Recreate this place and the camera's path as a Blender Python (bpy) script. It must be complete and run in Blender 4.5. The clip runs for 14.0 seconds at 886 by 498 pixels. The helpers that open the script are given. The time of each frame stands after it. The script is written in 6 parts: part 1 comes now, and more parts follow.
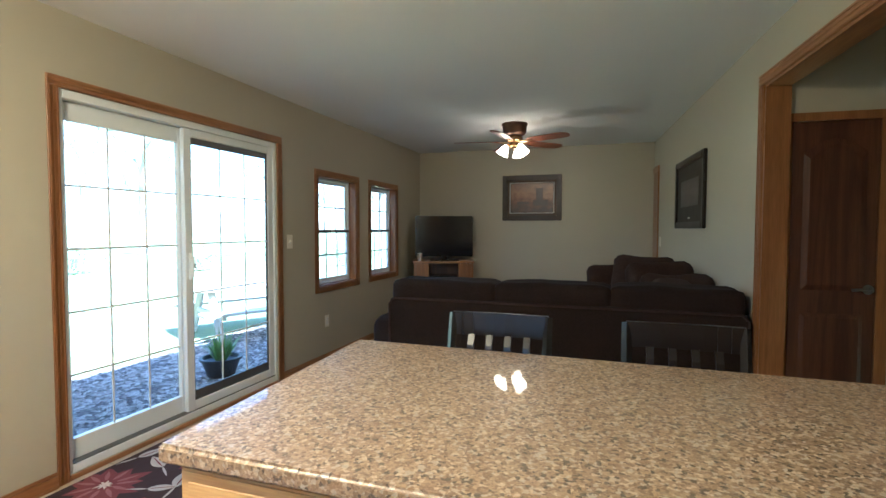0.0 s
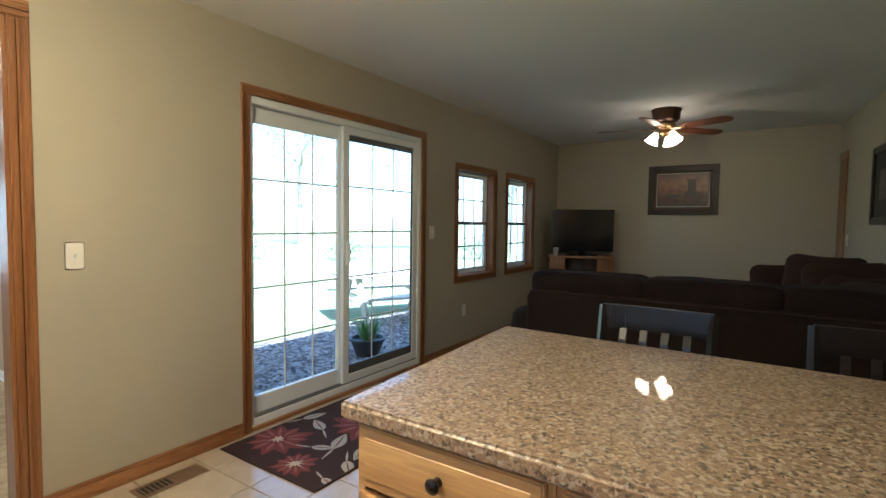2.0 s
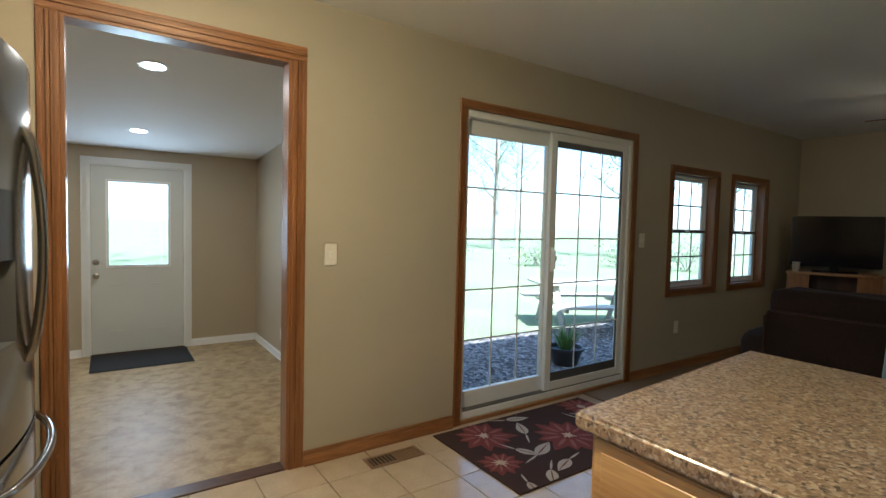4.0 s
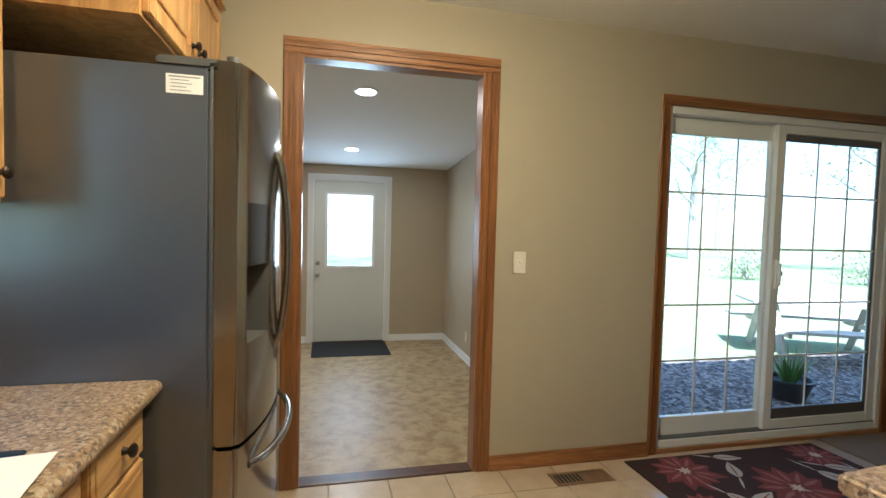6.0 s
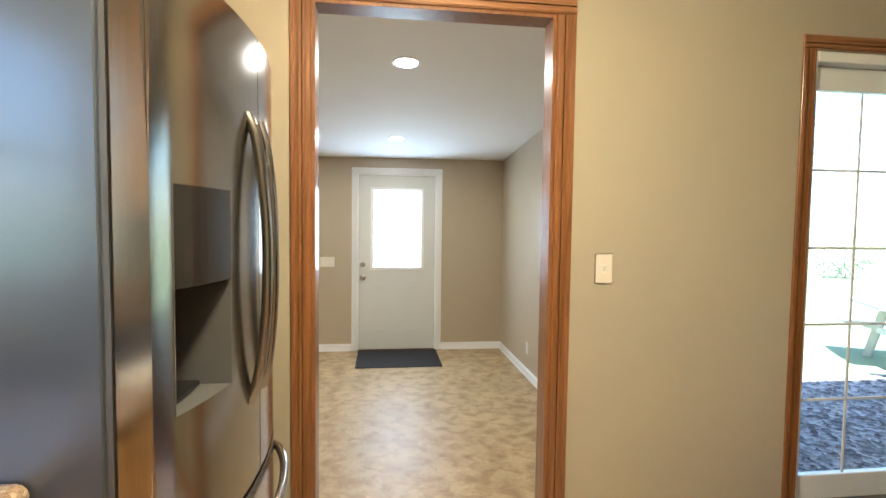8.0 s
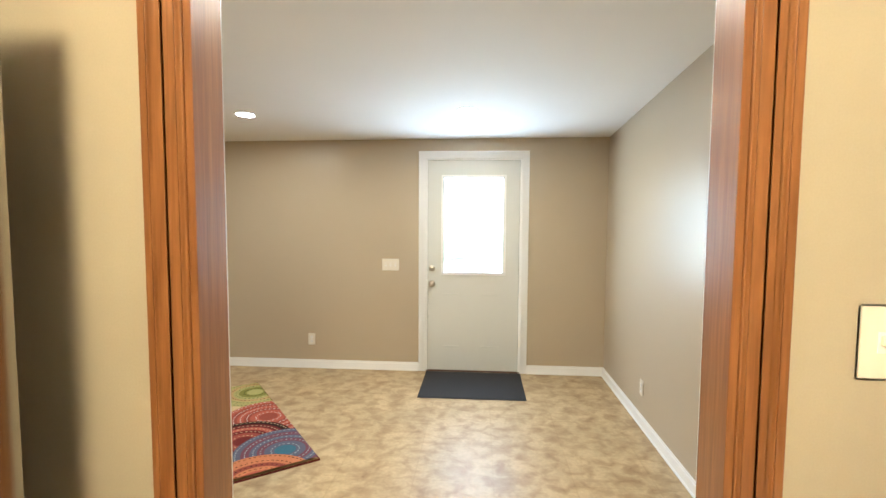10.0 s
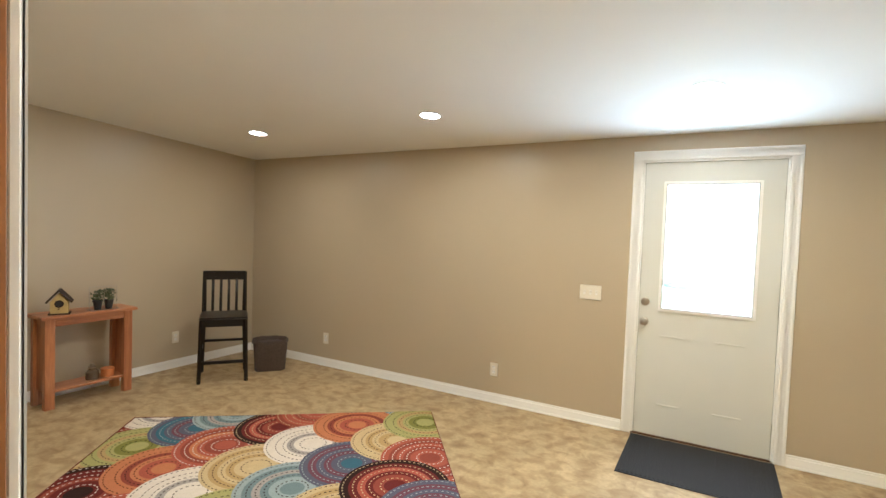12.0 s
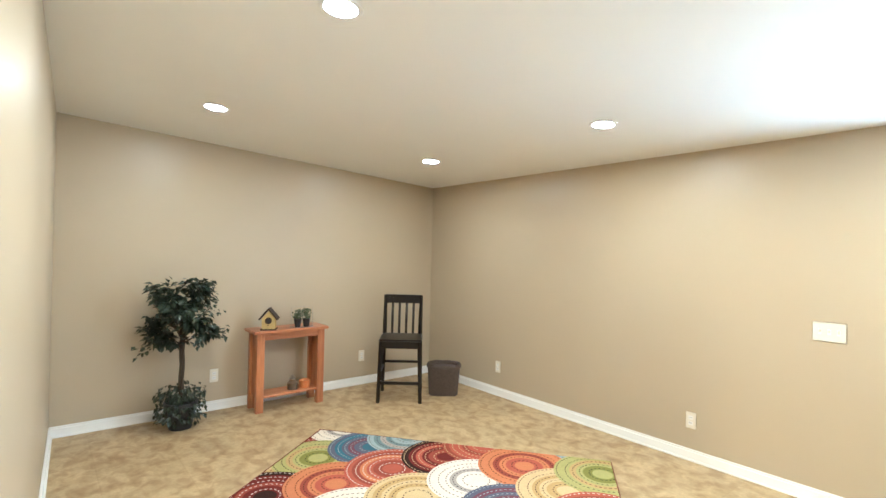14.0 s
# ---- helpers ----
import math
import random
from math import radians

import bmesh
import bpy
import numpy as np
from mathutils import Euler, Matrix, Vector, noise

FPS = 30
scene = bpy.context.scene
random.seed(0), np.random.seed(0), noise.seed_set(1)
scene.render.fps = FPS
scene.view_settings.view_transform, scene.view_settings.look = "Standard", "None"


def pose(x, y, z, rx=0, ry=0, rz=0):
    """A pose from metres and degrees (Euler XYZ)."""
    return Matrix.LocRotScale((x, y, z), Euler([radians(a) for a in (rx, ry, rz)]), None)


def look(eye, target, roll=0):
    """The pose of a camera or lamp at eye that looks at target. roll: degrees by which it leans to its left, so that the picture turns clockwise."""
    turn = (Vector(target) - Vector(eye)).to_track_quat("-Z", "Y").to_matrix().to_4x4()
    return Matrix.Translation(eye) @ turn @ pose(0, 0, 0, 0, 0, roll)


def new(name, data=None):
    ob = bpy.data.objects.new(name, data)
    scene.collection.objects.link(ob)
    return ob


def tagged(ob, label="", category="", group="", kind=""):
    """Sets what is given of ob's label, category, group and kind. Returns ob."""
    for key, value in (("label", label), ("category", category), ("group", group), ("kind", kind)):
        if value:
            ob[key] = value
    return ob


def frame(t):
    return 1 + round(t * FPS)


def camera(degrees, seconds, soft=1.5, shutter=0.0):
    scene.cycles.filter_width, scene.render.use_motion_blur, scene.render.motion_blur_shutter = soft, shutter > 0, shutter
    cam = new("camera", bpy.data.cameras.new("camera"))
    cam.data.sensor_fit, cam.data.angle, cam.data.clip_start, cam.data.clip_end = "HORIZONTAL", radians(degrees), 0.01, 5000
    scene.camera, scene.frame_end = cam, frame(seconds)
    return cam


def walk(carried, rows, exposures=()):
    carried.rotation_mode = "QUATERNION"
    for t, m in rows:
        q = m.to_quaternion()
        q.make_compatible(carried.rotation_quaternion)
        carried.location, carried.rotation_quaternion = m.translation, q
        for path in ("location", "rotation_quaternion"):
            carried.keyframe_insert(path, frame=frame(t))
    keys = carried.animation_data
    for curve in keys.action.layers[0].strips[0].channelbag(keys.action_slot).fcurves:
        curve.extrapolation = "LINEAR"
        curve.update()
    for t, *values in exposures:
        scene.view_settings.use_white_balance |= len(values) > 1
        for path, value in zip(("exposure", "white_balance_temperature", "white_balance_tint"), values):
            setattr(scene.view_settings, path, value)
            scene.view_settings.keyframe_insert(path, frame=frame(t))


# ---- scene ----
cam = camera(84.1, 14.0)
PATH = [
    (0, (-0.038, 0.137, 1.330), (-0.675, 2.031, 1.247), 0.1),
    (0.5, (-0.047, 0.141, 1.326), (-0.781, 2.000, 1.233), 0.4),
    (1, (-0.062, 0.130, 1.316), (-0.896, 1.946, 1.217), 0.6),
    (1.5, (-0.078, 0.105, 1.307), (-1.040, 1.855, 1.204), 0.7),
    (2, (-0.097, 0.093, 1.302), (-1.204, 1.755, 1.195), 0.8),
    (2.5, (-0.119, 0.075, 1.298), (-1.361, 1.639, 1.190), 1.0),
    (3, (-0.144, 0.054, 1.296), (-1.529, 1.493, 1.187), 1.4),
    (3.5, (-0.167, 0.038, 1.292), (-1.694, 1.326, 1.190), 1.5),
    (4, (-0.172, 0.017, 1.301), (-1.822, 1.144, 1.205), 1.4),
    (4.2, (-0.176, 0.006, 1.303), (-1.868, 1.069, 1.208), 1.7),
    (6.3, (-0.258, -0.017, 1.314), (-2.213, 0.397, 1.225), 1.3),
    (6.5, (-0.299, -0.008, 1.316), (-2.259, 0.380, 1.227), 1.2),
    (7, (-0.384, 0.021, 1.302), (-2.354, 0.355, 1.213), 1.0),
    (7.5, (-0.594, 0.067, 1.305), (-2.573, 0.343, 1.204), 1.0),
    (8, (-0.825, 0.121, 1.303), (-2.807, 0.370, 1.200), 0.7),
    (10.3, (-2.041, 0.398, 1.329), (-4.021, 0.141, 1.206), 0.8),
    (10.5, (-2.146, 0.414, 1.317), (-4.114, 0.078, 1.206), 1.2),
    (11, (-2.339, 0.429, 1.312), (-4.254, -0.138, 1.211), 1.4),
    (11.5, (-2.491, 0.402, 1.306), (-4.327, -0.385, 1.219), 1.8),
    (12, (-2.630, 0.349, 1.300), (-4.378, -0.620, 1.221), 2.1),
    (12.5, (-2.718, 0.335, 1.293), (-4.379, -0.779, 1.244), 2.4),
    (13, (-2.795, 0.325, 1.290), (-4.329, -0.959, 1.260), 2.3),
    (13.5, (-2.869, 0.321, 1.290), (-4.266, -1.109, 1.281), 1.9),
    (14, (-2.903, 0.298, 1.286), (-4.175, -1.245, 1.290), 1.4),
]
walk(cam, [(t, look(eye, target, roll)) for t, eye, target, roll in PATH],
     exposures=[(0, 2.9, 4650, 8), (1.5, 2.5, 4850, 8), (3.0, 1.75, 5050, 8), (4.2, 1.65, 5100, 8), (6.5, 2.0, 5050, 8), (8.0, 2.6, 5250, 10), (10.3, 3.0, 5400, 10), (11.5, 3.0, 5500, 10), (12.5, 3.15, 5500, 10), (13.2, 3.5, 5250, 8), (14.0, 3.85, 4900, 5)])

# ---------------------------------------------------------------- daylight
SUN_EL, SUN_AZ = 57.0, 112.0          # degrees; azimuth from north (+y) towards east (+x)
world = bpy.data.worlds.new("daylight")
scene.world = world
world.use_nodes = True
wn, wl = world.node_tree.nodes, world.node_tree.links
sky = wn.new("ShaderNodeTexSky")
sky.sky_type, sky.sun_disc = "NISHITA", False
sky.sun_elevation, sky.sun_rotation = radians(SUN_EL), radians(SUN_AZ)
wl.new(sky.outputs[0], wn["Background"].inputs[0])
wn["Background"].inputs[1].default_value = 0.15
sun = new("sun", bpy.data.lights.new("sun", "SUN"))
sun.data.energy, sun.data.angle, sun.data.color = 5.0, radians(0.6), (1.0, 0.95, 0.87)
a, e = radians(SUN_AZ), radians(SUN_EL)
sun.matrix_world = look((60 * math.sin(a) * math.cos(e), 60 * math.cos(a) * math.cos(e), 60 * math.sin(e)), (0, 0, 0))


# ---------------------------------------------------------------- materials
def mat(name, base, rough=0.6, metal=0.0, vary=0.12, scale=6.0, grain=0.0, grain_scale=120.0, bump=0.0, coat=0.0, spec=0.5, stretch=(1, 1, 1)):
    """A painted or plain surface: base colour with stains at one scale and grain at a finer one."""
    m = bpy.data.materials.new(name)
    m.use_nodes = True
    n, l = m.node_tree.nodes, m.node_tree.links
    b = n["Principled BSDF"]
    b.inputs["Roughness"].default_value, b.inputs["Metallic"].default_value = rough, metal
    b.inputs["Coat Weight"].default_value, b.inputs["Coat Roughness"].default_value = coat, 0.12
    b.inputs["Specular IOR Level"].default_value = spec
    co, mp = n.new("ShaderNodeTexCoord"), n.new("ShaderNodeMapping")
    mp.inputs["Scale"].default_value = stretch
    l.new(co.outputs["Object"], mp.inputs[0])
    big, fine = n.new("ShaderNodeTexNoise"), n.new("ShaderNodeTexNoise")
    for tex, sc in ((big, scale), (fine, grain_scale)):
        tex.inputs["Scale"].default_value, tex.inputs["Detail"].default_value = sc, 4
        l.new(mp.outputs[0], tex.inputs[0])
    mix = n.new("ShaderNodeMixRGB")
    mix.blend_type = "MIX"
    lo, hi = [c * (1 - vary) for c in base], [min(1, c * (1 + vary)) for c in base]
    mix.inputs[1].default_value, mix.inputs[2].default_value = (*lo, 1), (*hi, 1)
    l.new(big.outputs["Fac"], mix.inputs[0])
    top = n.new("ShaderNodeMixRGB")
    top.blend_type = "OVERLAY"
    top.inputs[0].default_value = grain
    l.new(mix.outputs[0], top.inputs[1])
    l.new(fine.outputs["Fac"], top.inputs[2])
    l.new(top.outputs[0], b.inputs["Base Color"])
    rr = n.new("ShaderNodeMapRange")
    dr = min(0.06, 0.5 * vary)
    rr.inputs[3].default_value, rr.inputs[4].default_value = max(0.02, rough - dr), min(1, rough + dr)
    l.new(big.outputs["Fac"], rr.inputs[0])
    l.new(rr.outputs[0], b.inputs["Roughness"])
    if bump:
        bp = n.new("ShaderNodeBump")
        bp.inputs["Strength"].default_value, bp.inputs["Distance"].default_value = bump, 0.002
        l.new(fine.outputs["Fac"], bp.inputs["Height"])
        l.new(bp.outputs[0], b.inputs["Normal"])
    return m


def wood(name, dark, light, axis="z", rough=0.38, coat=0.25, rings=9.0, sheen=0.2):
    """Stained timber, its grain running along one axis."""
    m = bpy.data.materials.new(name)
    m.use_nodes = True
    n, l = m.node_tree.nodes, m.node_tree.links
    b = n["Principled BSDF"]
    b.inputs["Roughness"].default_value, b.inputs["Coat Weight"].default_value, b.inputs["Coat Roughness"].default_value = rough, coat, sheen
    co, mp, info = n.new("ShaderNodeTexCoord"), n.new("ShaderNodeMapping"), n.new("ShaderNodeObjectInfo")
    s = {"x": (0.06, 1, 1), "y": (1, 0.06, 1), "z": (1, 1, 0.06)}[axis]
    mp.inputs["Scale"].default_value = s
    add = n.new("ShaderNodeVectorMath")
    l.new(co.outputs["Object"], add.inputs[0])
    l.new(info.outputs["Random"], add.inputs[1])
    l.new(add.outputs[0], mp.inputs[0])
    ring, pore = n.new("ShaderNodeTexNoise"), n.new("ShaderNodeTexNoise")
    ring.inputs["Scale"].default_value, ring.inputs["Detail"].default_value, ring.inputs["Distortion"].default_value = rings, 5, 1.2
    pore.inputs["Scale"].default_value, pore.inputs["Detail"].default_value = 160, 3
    for tex in (ring, pore):
        l.new(mp.outputs[0], tex.inputs[0])
    wave = n.new("ShaderNodeMath")
    wave.operation = "PINGPONG"
    mul = n.new("ShaderNodeMath")
    mul.operation, mul.inputs[1].default_value = "MULTIPLY", 4.0
    l.new(ring.outputs["Fac"], mul.inputs[0])
    l.new(mul.outputs[0], wave.inputs[0])
    wave.inputs[1].default_value = 0.5
    ramp = n.new("ShaderNodeValToRGB")
    ramp.color_ramp.elements[0].position, ramp.color_ramp.elements[1].position = 0.0, 0.5
    ramp.color_ramp.elements[0].color, ramp.color_ramp.elements[1].color = (*dark, 1), (*light, 1)
    l.new(wave.outputs[0], ramp.inputs[0])
    over = n.new("ShaderNodeMixRGB")
    over.blend_type, over.inputs[0].default_value = "OVERLAY", 0.35
    l.new(ramp.outputs[0], over.inputs[1])
    l.new(pore.outputs["Fac"], over.inputs[2])
    l.new(over.outputs[0], b.inputs["Base Color"])
    bp = n.new("ShaderNodeBump")
    bp.inputs["Strength"].default_value, bp.inputs["Distance"].default_value = 0.25, 0.001
    l.new(pore.outputs["Fac"], bp.inputs["Height"])
    l.new(bp.outputs[0], b.inputs["Normal"])
    return m


def cells(name, colours, scale, rough=0.35, coat=0.0, second=None, bump=0.0):
    """Crushed stone in resin, mulch or gravel: small irregular chips, each in one of several colours."""
    m = bpy.data.materials.new(name)
    m.use_nodes = True
    n, l = m.node_tree.nodes, m.node_tree.links
    b = n["Principled BSDF"]
    b.inputs["Roughness"].default_value, b.inputs["Coat Weight"].default_value, b.inputs["Coat Roughness"].default_value = rough, coat, 0.03
    co = n.new("ShaderNodeTexCoord")
    warp = n.new("ShaderNodeTexNoise")
    warp.inputs["Scale"].default_value = scale * 0.7
    mixv = n.new("ShaderNodeMixRGB")
    mixv.inputs[0].default_value = 0.012
    l.new(co.outputs["Object"], warp.inputs[0])
    l.new(co.outputs["Object"], mixv.inputs[1])
    l.new(warp.outputs["Color"], mixv.inputs[2])
    out = []
    for k, sc in enumerate((scale, second or scale * 2.3)):
        v = n.new("ShaderNodeTexVoronoi")
        v.inputs["Scale"].default_value = sc
        l.new(mixv.outputs[0], v.inputs[0])
        sep = n.new("ShaderNodeSeparateColor")
        l.new(v.outputs["Color"], sep.inputs[0])
        ramp = n.new("ShaderNodeValToRGB")
        ramp.color_ramp.interpolation = "CONSTANT"
        els = ramp.color_ramp.elements
        while len(els) < len(colours):
            els.new(0.5)
        for j, c in enumerate(colours):
            els[j].position, els[j].color = j / len(colours), (*c, 1)
        l.new(sep.outputs[k], ramp.inputs[0])
        out.append((ramp, v))
    mix = n.new("ShaderNodeMixRGB")
    mix.inputs[0].default_value = 0.24
    l.new(out[0][0].outputs[0], mix.inputs[1])
    l.new(out[1][0].outputs[0], mix.inputs[2])
    l.new(mix.outputs[0], b.inputs["Base Color"])
    if bump:
        bp = n.new("ShaderNodeBump")
        bp.inputs["Strength"].default_value, bp.inputs["Distance"].default_value = bump, 0.02
        l.new(out[0][1].outputs["Distance"], bp.inputs["Height"])
        l.new(bp.outputs[0], b.inputs["Normal"])
    return m


def glow(name, colour, power):
    m = bpy.data.materials.new(name)
    m.use_nodes = True
    b = m.node_tree.nodes["Principled BSDF"]
    b.inputs["Base Color"].default_value = (*colour, 1)
    b.inputs["Emission Color"].default_value, b.inputs["Emission Strength"].default_value = (*colour, 1), power
    return m


def clear_glass(name, tint=(0.97, 1.0, 0.98), rough=0.0):
    m = bpy.data.materials.new(name)
    m.use_nodes = True
    n, l = m.node_tree.nodes, m.node_tree.links
    tr, gl, mix = n.new("ShaderNodeBsdfTransparent"), n.new("ShaderNodeBsdfGlossy"), n.new("ShaderNodeMixShader")
    tr.inputs[0].default_value = (*tint, 1)
    gl.inputs[1].default_value = rough
    mix.inputs[0].default_value = 0.05
    l.new(tr.outputs[0], mix.inputs[1])
    l.new(gl.outputs[0], mix.inputs[2])
    l.new(mix.outputs[0], n["Material Output"].inputs[0])
    return m


def stone_vinyl():
    """Sheet vinyl printed like mottled travertine squares."""
    m = mat("mottled tan sheet vinyl", (0.47, 0.36, 0.20), 0.45, vary=0.26, scale=3.6, grain=0.25, grain_scale=45)
    n, l = m.node_tree.nodes, m.node_tree.links
    b = n["Principled BSDF"]
    was = b.inputs["Base Color"].links[0].from_socket
    co = n.new("ShaderNodeTexCoord")
    blot, mask = n.new("ShaderNodeTexNoise"), n.new("ShaderNodeValToRGB")
    blot.inputs["Scale"].default_value, blot.inputs["Detail"].default_value, blot.inputs["Distortion"].default_value = 11.0, 9, 0.5
    mp = n.new("ShaderNodeMapping")
    mp.inputs["Scale"].default_value = (1.0, 0.8, 1.0)
    l.new(co.outputs["Object"], mp.inputs[0])
    l.new(mp.outputs[0], blot.inputs[0])
    mask.color_ramp.elements[0].position, mask.color_ramp.elements[1].position = 0.42, 0.70
    l.new(blot.outputs["Fac"], mask.inputs[0])
    dark = n.new("ShaderNodeMixRGB")
    dark.inputs[2].default_value = (0.21, 0.118, 0.045, 1)
    scale = n.new("ShaderNodeMath")
    scale.operation, scale.inputs[1].default_value = "MULTIPLY", 0.74
    l.new(mask.outputs[0], scale.inputs[0])
    l.new(scale.outputs[0], dark.inputs[0])
    l.new(was, dark.inputs[1])
    chk = n.new("ShaderNodeTexBrick")
    chk.offset, chk.inputs["Scale"].default_value = 0.0, 1.0
    chk.inputs["Brick Width"].default_value = chk.inputs["Row Height"].default_value = 0.46
    chk.inputs["Mortar Size"].default_value = 0.004
    for k, c in ((1, (1, 1, 1, 1)), (2, (0.95, 0.94, 0.92, 1)), (3, (0.90, 0.88, 0.85, 1))):
        chk.inputs[k].default_value = c
    l.new(co.outputs["Object"], chk.inputs[0])
    mul = n.new("ShaderNodeMixRGB")
    mul.blend_type, mul.inputs[0].default_value = "MULTIPLY", 1.0
    l.new(dark.outputs[0], mul.inputs[1])
    l.new(chk.outputs[0], mul.inputs[2])
    l.new(mul.outputs[0], b.inputs["Base Color"])
    return m


